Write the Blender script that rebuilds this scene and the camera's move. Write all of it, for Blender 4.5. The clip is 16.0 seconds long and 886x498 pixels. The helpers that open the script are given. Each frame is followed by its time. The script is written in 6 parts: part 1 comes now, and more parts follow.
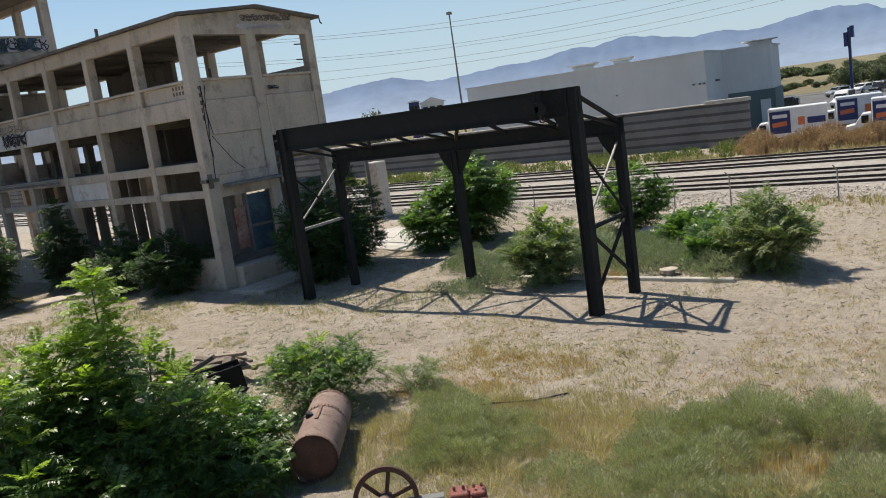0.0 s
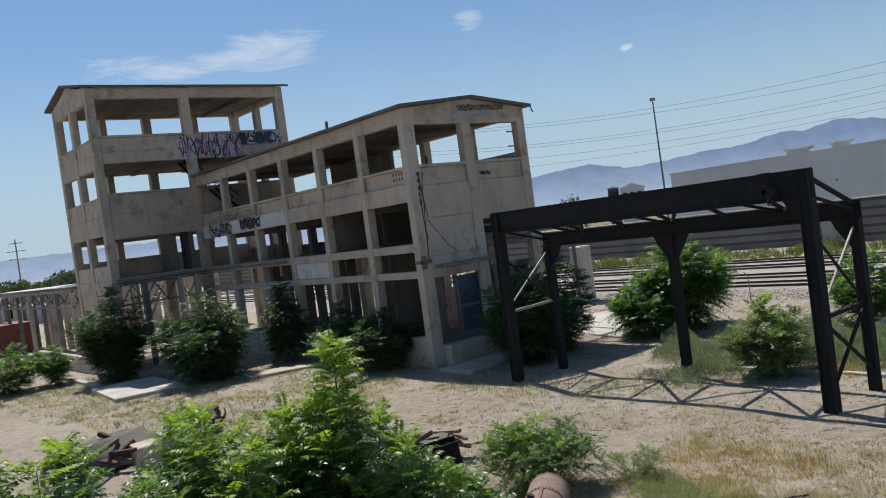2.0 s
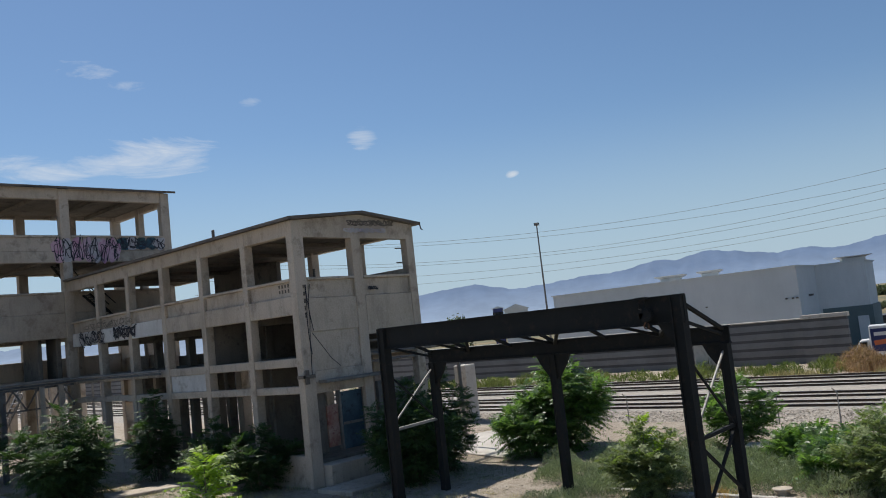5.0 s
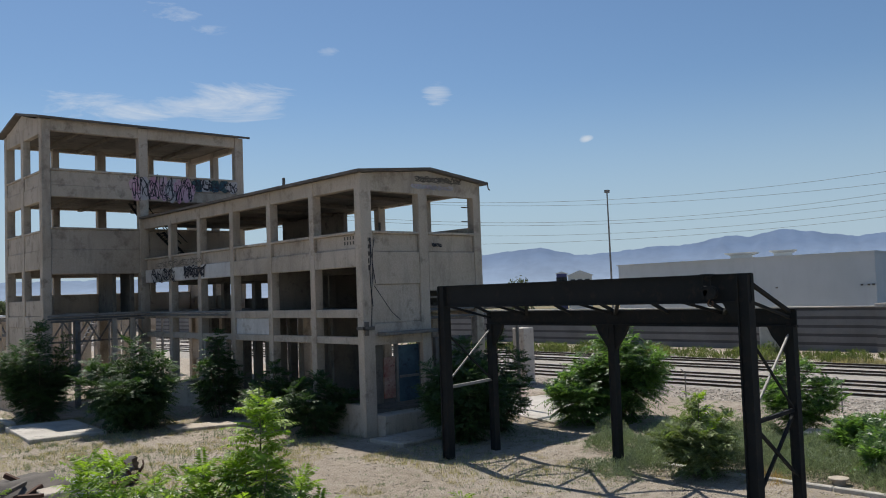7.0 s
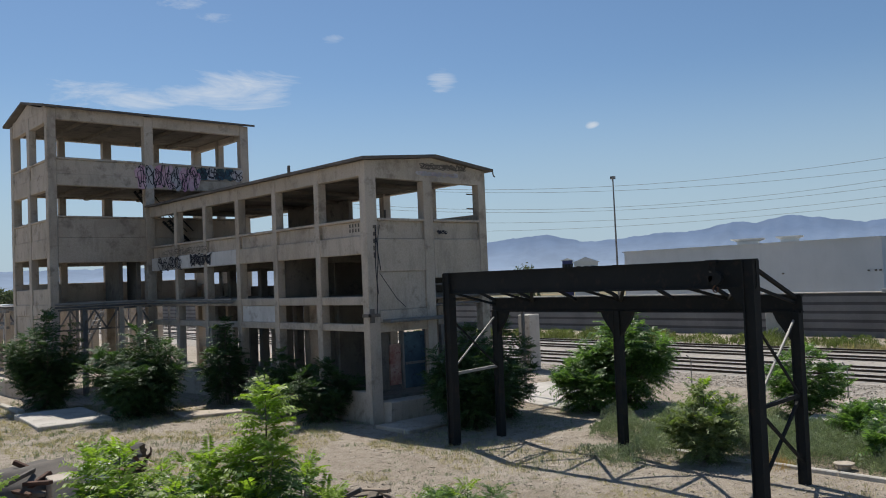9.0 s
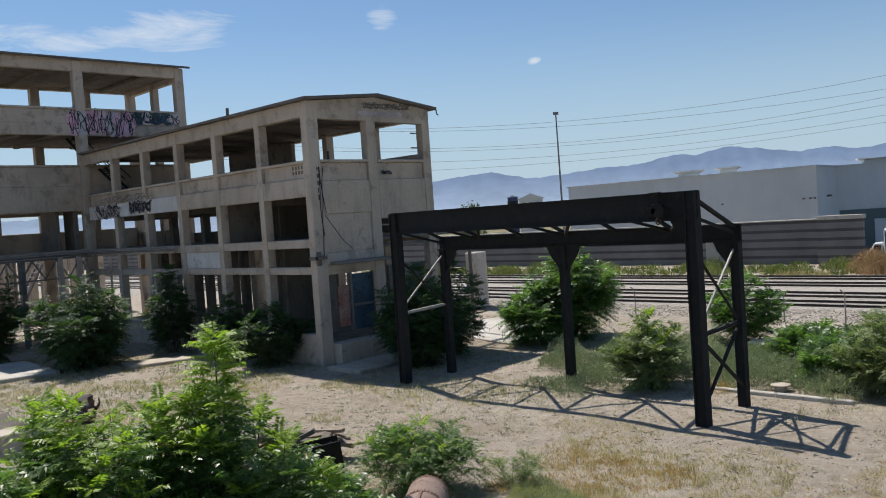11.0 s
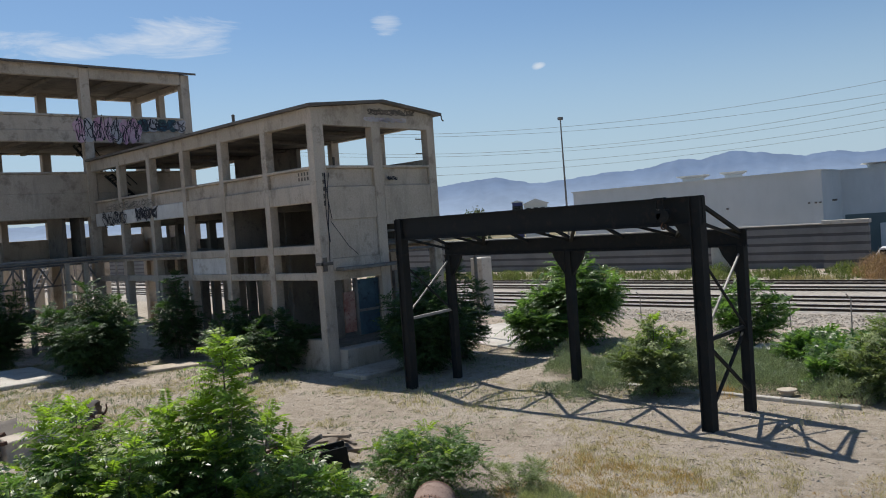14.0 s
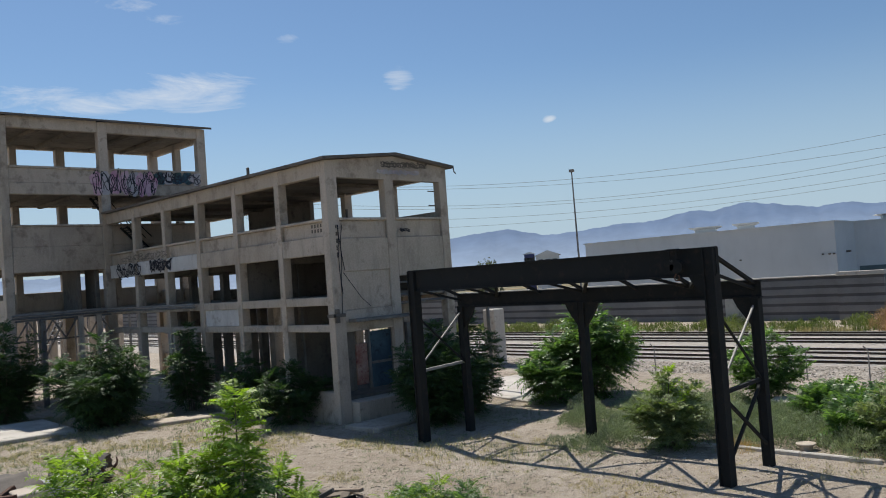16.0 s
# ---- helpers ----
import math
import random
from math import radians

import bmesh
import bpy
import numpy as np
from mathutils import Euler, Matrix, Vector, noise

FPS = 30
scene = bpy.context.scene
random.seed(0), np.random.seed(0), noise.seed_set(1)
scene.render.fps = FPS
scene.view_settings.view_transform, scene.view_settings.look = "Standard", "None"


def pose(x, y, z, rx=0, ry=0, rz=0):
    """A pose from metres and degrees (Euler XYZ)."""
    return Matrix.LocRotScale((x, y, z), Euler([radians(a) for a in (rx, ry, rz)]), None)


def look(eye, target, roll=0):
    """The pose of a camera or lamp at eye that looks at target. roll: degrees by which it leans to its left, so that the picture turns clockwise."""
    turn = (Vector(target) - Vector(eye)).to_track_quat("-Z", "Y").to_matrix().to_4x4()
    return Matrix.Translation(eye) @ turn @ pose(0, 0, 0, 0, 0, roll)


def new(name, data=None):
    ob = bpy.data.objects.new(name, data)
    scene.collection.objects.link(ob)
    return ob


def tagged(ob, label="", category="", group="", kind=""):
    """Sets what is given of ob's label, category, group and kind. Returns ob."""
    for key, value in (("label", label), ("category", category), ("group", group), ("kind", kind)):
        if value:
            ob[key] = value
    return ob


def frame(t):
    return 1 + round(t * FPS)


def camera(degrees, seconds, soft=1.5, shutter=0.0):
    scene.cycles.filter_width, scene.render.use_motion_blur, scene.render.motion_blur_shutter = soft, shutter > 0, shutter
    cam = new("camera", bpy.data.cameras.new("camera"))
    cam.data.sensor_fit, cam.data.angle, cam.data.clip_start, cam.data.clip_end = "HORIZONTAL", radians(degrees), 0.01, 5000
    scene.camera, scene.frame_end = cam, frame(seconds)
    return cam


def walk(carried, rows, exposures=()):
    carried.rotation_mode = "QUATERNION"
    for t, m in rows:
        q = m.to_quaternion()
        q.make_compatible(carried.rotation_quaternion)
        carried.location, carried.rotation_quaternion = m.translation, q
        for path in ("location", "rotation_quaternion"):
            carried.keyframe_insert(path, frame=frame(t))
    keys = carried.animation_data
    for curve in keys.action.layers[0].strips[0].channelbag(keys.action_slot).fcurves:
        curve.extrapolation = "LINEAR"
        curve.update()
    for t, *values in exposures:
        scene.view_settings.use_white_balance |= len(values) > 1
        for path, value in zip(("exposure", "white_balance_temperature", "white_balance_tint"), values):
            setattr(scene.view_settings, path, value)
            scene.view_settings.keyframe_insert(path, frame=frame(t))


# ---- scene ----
# Axes: +x across the yard towards the railway, +y along the long facade; the eye stands at about (0, 0, 5.5).
cam = camera(55.4, 16.0, soft=1.0)
ROWS = [
    (0, 0.358, -0.334, 5.528, -50.32, -9.09, -8.01), (0.5, 0.204, -0.271, 5.545, -47.81, -7.59, -8.11),
    (1, 0.056, -0.145, 5.524, -41.96, -1.61, -4.77), (1.5, -0.084, -0.073, 5.511, -38.34, -1.12, -6.76),
    (2, -0.111, -0.009, 5.522, -38.11, -1.56, -7.77), (2.5, 0.004, 0.097, 5.472, -39.98, -1.85, -7.72),
    (3, 0.040, 0.092, 5.479, -48.85, -3.05, -7.84), (3.5, 0.019, 0.080, 5.473, -50.77, -3.27, -8.03),
    (4, 0.026, 0.096, 5.478, -50.99, -2.55, -8.15), (4.5, -0.110, 0.078, 5.446, -51.16, 2.73, -7.74),
    (5, -0.102, 0.025, 5.481, -46.67, 5.37, -6.14), (5.2, -0.041, 0.004, 5.507, -45.52, 5.60, -4.73),
    (7.5, -0.041, -0.024, 5.519, -41.76, 2.49, -1.97), (8, -0.035, -0.041, 5.513, -41.67, 2.37, -1.89),
    (10.3, -0.01, -0.01, 5.505, -42.80, 0.12, -3.62), (10.5, -0.005, 0.007, 5.510, -44.10, -1.43, -3.62),
    (11, 0.000, 0.001, 5.501, -44.96, -2.21, -3.94), (11.5, 0.000, -0.001, 5.505, -45.03, -2.35, -4.09),
    (12, -0.042, -0.021, 5.526, -45.07, -2.34, -4.32), (12.5, -0.06, -0.02, 5.514, -45.06, -2.27, -4.20),
    (13, -0.068, -0.024, 5.509, -44.85, -1.99, -4.16), (13.5, -0.062, -0.017, 5.516, -44.71, -1.81, -4.14),
    (14, -0.061, -0.026, 5.514, -44.66, -1.83, -4.10), (14.5, -0.073, -0.030, 5.500, -44.65, -1.45, -3.20),
    (15, -0.056, -0.023, 5.501, -44.68, 0.52, -3.17), (15.5, -0.075, -0.026, 5.506, -44.54, 1.14, -3.45),
    (16, -0.100, -0.030, 5.508, -44.11, 1.73, -4.15),
]
walk(cam, [(t, pose(x, y, z, 90 + tilt, 0, turn) @ pose(0, 0, 0, 0, 0, lean)) for t, x, y, z, turn, tilt, lean in ROWS],
     exposures=[(0, 0.27, 6900, 10), (0.5, 0.2, 6800, 10), (1, 0.12, 6500, 10), (1.5, 0.15, 6500, 10), (2, 0.05, 6500, 10), (2.5, 0.03, 6500, 10), (3.5, 0.17, 6500, 10), (4.5, 0.15, 6500, 10), (5.2, -0.06, 6500, 10), (8, -0.06, 6500, 10), (10.5, 0.05, 6500, 10), (11.5, 0.17, 6500, 10), (12.5, 0.19, 6500, 10), (13, 0.23, 6500, 10), (13.5, 0.13, 6500, 10), (14, 0.06, 6500, 10), (14.5, 0.08, 6500, 10), (16, 0.04, 6500, 10)])

# ---- sky and sun ----
SUN_WAY = Vector((0.13, 0.61, 1.0)).normalized()
SUN_UP, SUN_ROUND = math.asin(SUN_WAY.z), math.atan2(SUN_WAY.x, SUN_WAY.y)
world = bpy.data.worlds.new("sky")
scene.world = world
world.use_nodes = True


def link_up(tree, kind, place=None, **sets):
    n = tree.nodes.new(kind)
    for key, value in sets.items():
        if key in n.inputs:
            n.inputs[key].default_value = value
    return n


def math_node(tree, op, a, b=None, clamp=False):
    n = tree.nodes.new("ShaderNodeMath")
    n.operation, n.use_clamp = op, clamp
    for i, v in enumerate((a, b)):
        if v is None:
            continue
        if isinstance(v, (int, float)):
            n.inputs[i].default_value = v
        else:
            tree.links.new(v, n.inputs[i])
    return n.outputs[0]


def mix_color(tree, fac, a, b, blend="MIX"):
    n = tree.nodes.new("ShaderNodeMix")
    n.data_type, n.blend_type = "RGBA", blend
    for sock, v in ((n.inputs[0], fac), (n.inputs[6], a), (n.inputs[7], b)):
        if isinstance(v, (int, float)):
            sock.default_value = v
        elif isinstance(v, tuple):
            sock.default_value = (*v, 1) if len(v) == 3 else v
        else:
            tree.links.new(v, sock)
    return n.outputs[2]


def build_sky():
    t = world.node_tree
    bg = t.nodes["Background"]
    sky = t.nodes.new("ShaderNodeTexSky")
    sky.sky_type, sky.sun_disc = "NISHITA", False
    sky.sun_elevation, sky.sun_rotation = SUN_UP, SUN_ROUND
    sky.air_density, sky.dust_density, sky.ozone_density = 1.0, 0.3, 1.5
    co = t.nodes.new("ShaderNodeTexCoord").outputs["Generated"]
    # wisps of high cloud: a stretched noise kept to a few small tracts of the sky
    stretch = t.nodes.new("ShaderNodeMapping")
    stretch.inputs["Scale"].default_value = (8, 8, 34)
    t.links.new(co, stretch.inputs[0])
    n = link_up(t, "ShaderNodeTexNoise", Scale=1.0, Detail=6.0, Roughness=0.66, Distortion=0.8)
    t.links.new(stretch.outputs[0], n.inputs["Vector"])
    total = None
    for az, el, wide, high, strength in ((20.5, 12.3, 6.0, 1.6, 1.0), (28.3, 12.9, 5.4, 1.7, 1.05), (24.4, 12.6, 4.0, 1.1, 0.95), (41.9, 13.4, 1.6, 1.4, 0.95), (51.9, 9.9, 0.6, 0.35, 1.0),
                                         (24.0, 18.3, 3.5, 0.8, 0.6), (27.4, 17.5, 2.0, 0.7, 0.6), (8.0, 12.0, 5.0, 1.2, 0.6), (34.5, 16.2, 1.0, 0.4, 0.5)):
        a, e = radians(az), radians(el)
        way = Vector((math.sin(a) * math.cos(e), math.cos(a) * math.cos(e), math.sin(e)))
        side, up = Vector((math.cos(a), -math.sin(a), 0)), Vector((-math.sin(a) * math.sin(e), -math.cos(a) * math.sin(e), math.cos(e)))
        parts = []
        for axis, size in ((side, wide), (up, high)):
            d = t.nodes.new("ShaderNodeVectorMath")
            d.operation = "DOT_PRODUCT"
            t.links.new(co, d.inputs[0])
            d.inputs[1].default_value = axis
            off = math_node(t, "DIVIDE", d.outputs["Value"], math.sin(radians(size)))
            parts.append(math_node(t, "MULTIPLY", off, off))
        d = t.nodes.new("ShaderNodeVectorMath")
        d.operation = "DOT_PRODUCT"
        t.links.new(co, d.inputs[0])
        d.inputs[1].default_value = way
        ahead = math_node(t, "GREATER_THAN", d.outputs["Value"], 0.5)
        fall = math_node(t, "SUBTRACT", 1.0, math_node(t, "ADD", parts[0], parts[1]), True)
        here = math_node(t, "MULTIPLY", math_node(t, "MULTIPLY", fall, ahead), strength)
        total = here if total is None else math_node(t, "MAXIMUM", total, here)
    ramp = t.nodes.new("ShaderNodeMapRange")
    ramp.inputs["From Min"].default_value, ramp.inputs["From Max"].default_value = 0.34, 0.68
    t.links.new(n.outputs[0], ramp.inputs[0])
    cloud = math_node(t, "MULTIPLY", math_node(t, "SUBTRACT", math_node(t, "ADD", ramp.outputs[0], math_node(t, "MULTIPLY", total, 1.15)), 1.02, True), 0.85, True)
    # pale haze that thickens towards the horizon
    low = t.nodes.new("ShaderNodeSeparateXYZ")
    t.links.new(co, low.inputs[0])
    veil = t.nodes.new("ShaderNodeMapRange")
    veil.interpolation_type = "SMOOTHSTEP"
    for key, value in (("From Min", 0.0), ("From Max", 0.25), ("To Min", 0.86), ("To Max", 0.0)):
        veil.inputs[key].default_value = value
    t.links.new(low.outputs[2], veil.inputs[0])
    hazy = mix_color(t, veil.outputs[0], mix_color(t, 1.0, sky.outputs[0], (0.82, 0.96, 1.08), "MULTIPLY"), (5.0, 6.5, 7.9))
    t.links.new(mix_color(t, cloud, hazy, (8.4, 8.9, 9.5)), bg.inputs[0])
    bg.inputs[1].default_value = 0.083


build_sky()
sun_data = bpy.data.lights.new("sun", "SUN")
sun_data.energy, sun_data.angle, sun_data.color = 5.0, radians(0.53), (1.0, 0.95, 0.87)
sun = new("sun", sun_data)
sun.matrix_world = look(SUN_WAY * 200, (0, 0, 0))


# ---- materials ----
def material(name, colours, size=2.0, fine=30.0, rough=0.85, metal=0.0, bump=0.25, streaks=0.0, spread=(0.35, 0.65), island=0.0, see_through=0.0, piece=0.0):
    """A surface with large blotches and fine grain between two or three colours. streaks: stains that run down; island, piece: how much single pieces differ."""
    m = bpy.data.materials.new(name)
    m.use_nodes = True
    t = m.node_tree
    p = t.nodes["Principled BSDF"]
    co = t.nodes.new("ShaderNodeTexCoord").outputs["Object"]
    big = link_up(t, "ShaderNodeTexNoise", Scale=1.0 / size, Detail=5.0, Roughness=0.6)
    small = link_up(t, "ShaderNodeTexNoise", Scale=fine, Detail=4.0, Roughness=0.65)
    for n in (big, small):
        t.links.new(co, n.inputs["Vector"])
    ramp = t.nodes.new("ShaderNodeMapRange")
    ramp.inputs["From Min"].default_value, ramp.inputs["From Max"].default_value = spread
    t.links.new(big.outputs[0], ramp.inputs[0])
    col = mix_color(t, ramp.outputs[0], colours[0], colours[1])
    grain = t.nodes.new("ShaderNodeMapRange")
    grain.inputs["To Min"].default_value, grain.inputs["To Max"].default_value = 0.72, 1.28
    t.links.new(small.outputs[0], grain.inputs[0])
    col = mix_color(t, 1.0, col, grain.outputs[0], "MULTIPLY")
    if len(colours) > 2:
        spots = link_up(t, "ShaderNodeTexNoise", Scale=3.1 / size, Detail=7.0, Roughness=0.7)
        t.links.new(co, spots.inputs["Vector"])
        cut = t.nodes.new("ShaderNodeMapRange")
        cut.inputs["From Min"].default_value, cut.inputs["From Max"].default_value = 0.54, 0.66
        t.links.new(spots.outputs[0], cut.inputs[0])
        col = mix_color(t, cut.outputs[0], col, colours[2])
    if streaks:
        run = t.nodes.new("ShaderNodeMapping")
        run.inputs["Scale"].default_value = (1.1, 1.1, 0.22)
        t.links.new(co, run.inputs[0])
        drip = link_up(t, "ShaderNodeTexNoise", Scale=1.6, Detail=6.0, Roughness=0.7)
        t.links.new(run.outputs[0], drip.inputs["Vector"])
        cut = t.nodes.new("ShaderNodeMapRange")
        cut.inputs["From Min"].default_value, cut.inputs["From Max"].default_value = 0.5, 0.75
        cut.inputs["To Max"].default_value = streaks
        t.links.new(drip.outputs[0], cut.inputs[0])
        col = mix_color(t, cut.outputs[0], col, tuple(0.35 * c for c in colours[0]))
    for amount, node, sock in ((island, "ShaderNodeNewGeometry", "Random Per Island"), (piece, "ShaderNodeObjectInfo", "Random")):
        if amount:
            vary = t.nodes.new("ShaderNodeMapRange")
            vary.inputs["To Min"].default_value, vary.inputs["To Max"].default_value = 1 - amount, 1 + amount
            t.links.new(t.nodes.new(node).outputs[sock], vary.inputs[0])
            col = mix_color(t, 1.0, col, vary.outputs[0], "MULTIPLY")
    t.links.new(col, p.inputs["Base Color"])
    p.inputs["Roughness"].default_value, p.inputs["Metallic"].default_value = rough, metal
    if bump:
        b = t.nodes.new("ShaderNodeBump")
        b.inputs["Strength"].default_value, b.inputs["Distance"].default_value = bump, 0.02
        t.links.new(small.outputs[0], b.inputs["Height"])
        t.links.new(b.outputs[0], p.inputs["Normal"])
    if see_through:
        thin = t.nodes.new("ShaderNodeBsdfTranslucent")
        warm = mix_color(t, 1.0, col, (1.3, 1.5, 0.62), "MULTIPLY")
        t.links.new(warm, thin.inputs[0])
        both = t.nodes.new("ShaderNodeMixShader")
        both.inputs[0].default_value = see_through
        t.links.new(p.outputs[0], both.inputs[1])
        t.links.new(thin.outputs[0], both.inputs[2])
        t.links.new(both.outputs[0], t.nodes["Material Output"].inputs[0])
    return m


CONCRETE = material("weathered_concrete", ((0.4, 0.34, 0.272), (0.51, 0.445, 0.37), (0.28, 0.235, 0.19)), 3.0, 14, 0.92, 0, 0.35, 0.45)
# Darker copy of the concrete: indoor shade is put into its colour.
CONCRETE_DARKENED = material("shade_darkened_concrete", ((0.15, 0.13, 0.105), (0.215, 0.19, 0.16), (0.1, 0.09, 0.075)), 2.5, 14, 0.95, 0, 0.3, 0.4)
PALE_PAINT = material("old_white_paint", ((0.5, 0.49, 0.47), (0.62, 0.61, 0.59), (0.36, 0.33, 0.29)), 2.0, 20, 0.85, 0, 0.2, 0.35)
PALE_SLAB = material("pale_concrete_slab", ((0.42, 0.39, 0.345), (0.53, 0.5, 0.45), (0.32, 0.29, 0.25)), 1.5, 18, 0.9, 0, 0.3)
ROOFING = material("tar_roofing", ((0.09, 0.08, 0.07), (0.16, 0.14, 0.12)), 2.0, 20, 0.9, 0, 0.4)
BLACK_STEEL = material("black_painted_steel", ((0.006, 0.0075, 0.0078), (0.0095, 0.011, 0.0108), (0.022, 0.017, 0.013)), 0.8, 35, 0.92, 0.0, 0.2)
PALE_STEEL = material("bare_steel", ((0.22, 0.21, 0.2), (0.32, 0.305, 0.285)), 0.5, 40, 0.65, 0.2, 0.15)
RUST = material("rusted_steel", ((0.16, 0.085, 0.055), (0.27, 0.17, 0.13), (0.1, 0.05, 0.03)), 0.5, 30, 0.85, 0.1, 0.4)
RUST_PALE = material("pale_rusted_plate", ((0.19, 0.125, 0.1), (0.28, 0.2, 0.165), (0.11, 0.06, 0.042)), 0.6, 26, 0.8, 0.1, 0.35)
DARK_RUST = material("dark_rust", ((0.06, 0.03, 0.02), (0.11, 0.055, 0.035)), 0.3, 30, 0.9, 0, 0.3)
RED_PAINT = material("faded_red_paint", ((0.17, 0.045, 0.035), (0.25, 0.075, 0.055), (0.1, 0.045, 0.03)), 0.3, 40, 0.7, 0.0, 0.3)
WOOD = material("weathered_wood", ((0.2, 0.155, 0.11), (0.32, 0.26, 0.2)), 0.7, 25, 0.9, 0, 0.4, 0, (0.35, 0.65), 0, 0, 0.3)


# ---- builders ----
def box(bm, x0, x1, y0, y1, z0, z1):
    made = bmesh.ops.create_cube(bm, size=1.0, matrix=Matrix.Translation(((x0 + x1) / 2, (y0 + y1) / 2, (z0 + z1) / 2)) @ Matrix.Diagonal((x1 - x0, y1 - y0, z1 - z0, 1)))
    return made["verts"]


def turned_box(bm, centre, size, turn=(0, 0, 0)):
    bmesh.ops.create_cube(bm, size=1.0, matrix=pose(*centre, *turn) @ Matrix.Diagonal((*size, 1)))


def bar(bm, a, b, wide, deep=None):
    """A square bar from a to b."""
    a, b = Vector(a), Vector(b)
    q = (b - a).to_track_quat("Z", "X").to_matrix().to_4x4()
    bmesh.ops.create_cube(bm, size=1.0, matrix=Matrix.Translation((a + b) / 2) @ q @ Matrix.Diagonal((wide, deep or wide, (b - a).length, 1)))


def rod(bm, a, b, r0, r1=None, sides=8):
    """A round bar, tapering from r0 to r1."""
    a, b = Vector(a), Vector(b)
    q = (b - a).to_track_quat("Z", "X").to_matrix().to_4x4()
    bmesh.ops.create_cone(bm, cap_ends=True, segments=sides, radius1=r0, radius2=r0 if r1 is None else r1, depth=(b - a).length, matrix=Matrix.Translation((a + b) / 2) @ q)


def section(bm, outline, lo, hi, along):
    """A rolled or plated bar: an outline of two coordinates drawn out from lo to hi along z or y."""
    def place(a, b, c):
        return (a, b, c) if along == "z" else (a, c, b)
    ends = [[bm.verts.new(place(a, b, c)) for a, b in outline] for c in (lo, hi)]
    n = len(outline)
    for ring in ends:
        bm.faces.new(ring)
    for i in range(n):
        bm.faces.new((ends[0][i - 1], ends[0][i], ends[1][i], ends[1][i - 1]))
    bmesh.ops.recalc_face_normals(bm, faces=bm.faces[:])


def i_outline(x, y, wide, deep, flange, web):
    """An I with its flanges at the low and high end of the second coordinate."""
    w, d = wide / 2, deep / 2
    half = [(-w, -d), (w, -d), (w, -d + flange), (web / 2, -d + flange), (web / 2, d - flange), (w, d - flange), (w, d), (-w, d), (-w, d - flange), (-web / 2, d - flange), (-web / 2, -d + flange), (-w, -d + flange)]
    return [(x + a, y + b) for a, b in half]


def soften(bm, width=0.02):
    bmesh.ops.bevel(bm, geom=bm.edges[:], offset=width, segments=1, affect="EDGES", clamp_overlap=True)


def part(name, bm, mat, parent=None, label="", smooth=False):
    me = bpy.data.meshes.new(name)
    bm.to_mesh(me)
    bm.free()
    me.materials.append(mat)
    if smooth:
        me.polygons.foreach_set("use_smooth", [True] * len(me.polygons))
    ob = new(name, me)
    ob.parent = parent
    if label:
        ob["label"] = label
    return ob


def boxes(name, rows, mat, parent=None, label="", bevel=0.0):
    bm = bmesh.new()
    for row in rows:
        box(bm, *row)
    if bevel:
        soften(bm, bevel)
    return part(name, bm, mat, parent, label)


def thing(name, label, category, group="", kind="", at=(0, 0, 0)):
    ob = new(name)
    ob.location = at
    ob.empty_display_size = 0.2
    return tagged(ob, label, category, group, kind)


EYE, NEARER = Vector((0, 0, 5.5)), 0.905


def draw_near(ob):
    """Scales the derelict block about the eye, from a plan 1.105 times larger, to fit its shadow to the camera's view.
    """
    ob.location = EYE + (ob.location - EYE) * NEARER
    ob.scale = (NEARER, NEARER, NEARER)
    return ob


def soup(name, verts, sides, mat, parent=None):
    """One mesh of many loose faces with that many sides each; verts: an array of rows of x, y, z."""
    verts = np.asarray(verts, np.float32).reshape(-1, 3)
    n = len(verts)
    me = bpy.data.meshes.new(name)
    me.vertices.add(n)
    me.vertices.foreach_set("co", verts.ravel())
    me.loops.add(n)
    me.loops.foreach_set("vertex_index", np.arange(n, dtype=np.int32))
    me.polygons.add(n // sides)
    me.polygons.foreach_set("loop_start", np.arange(0, n, sides, dtype=np.int32))
    me.update(calc_edges=True)
    me.materials.append(mat)
    ob = new(name, me)
    ob.parent = parent
    return ob


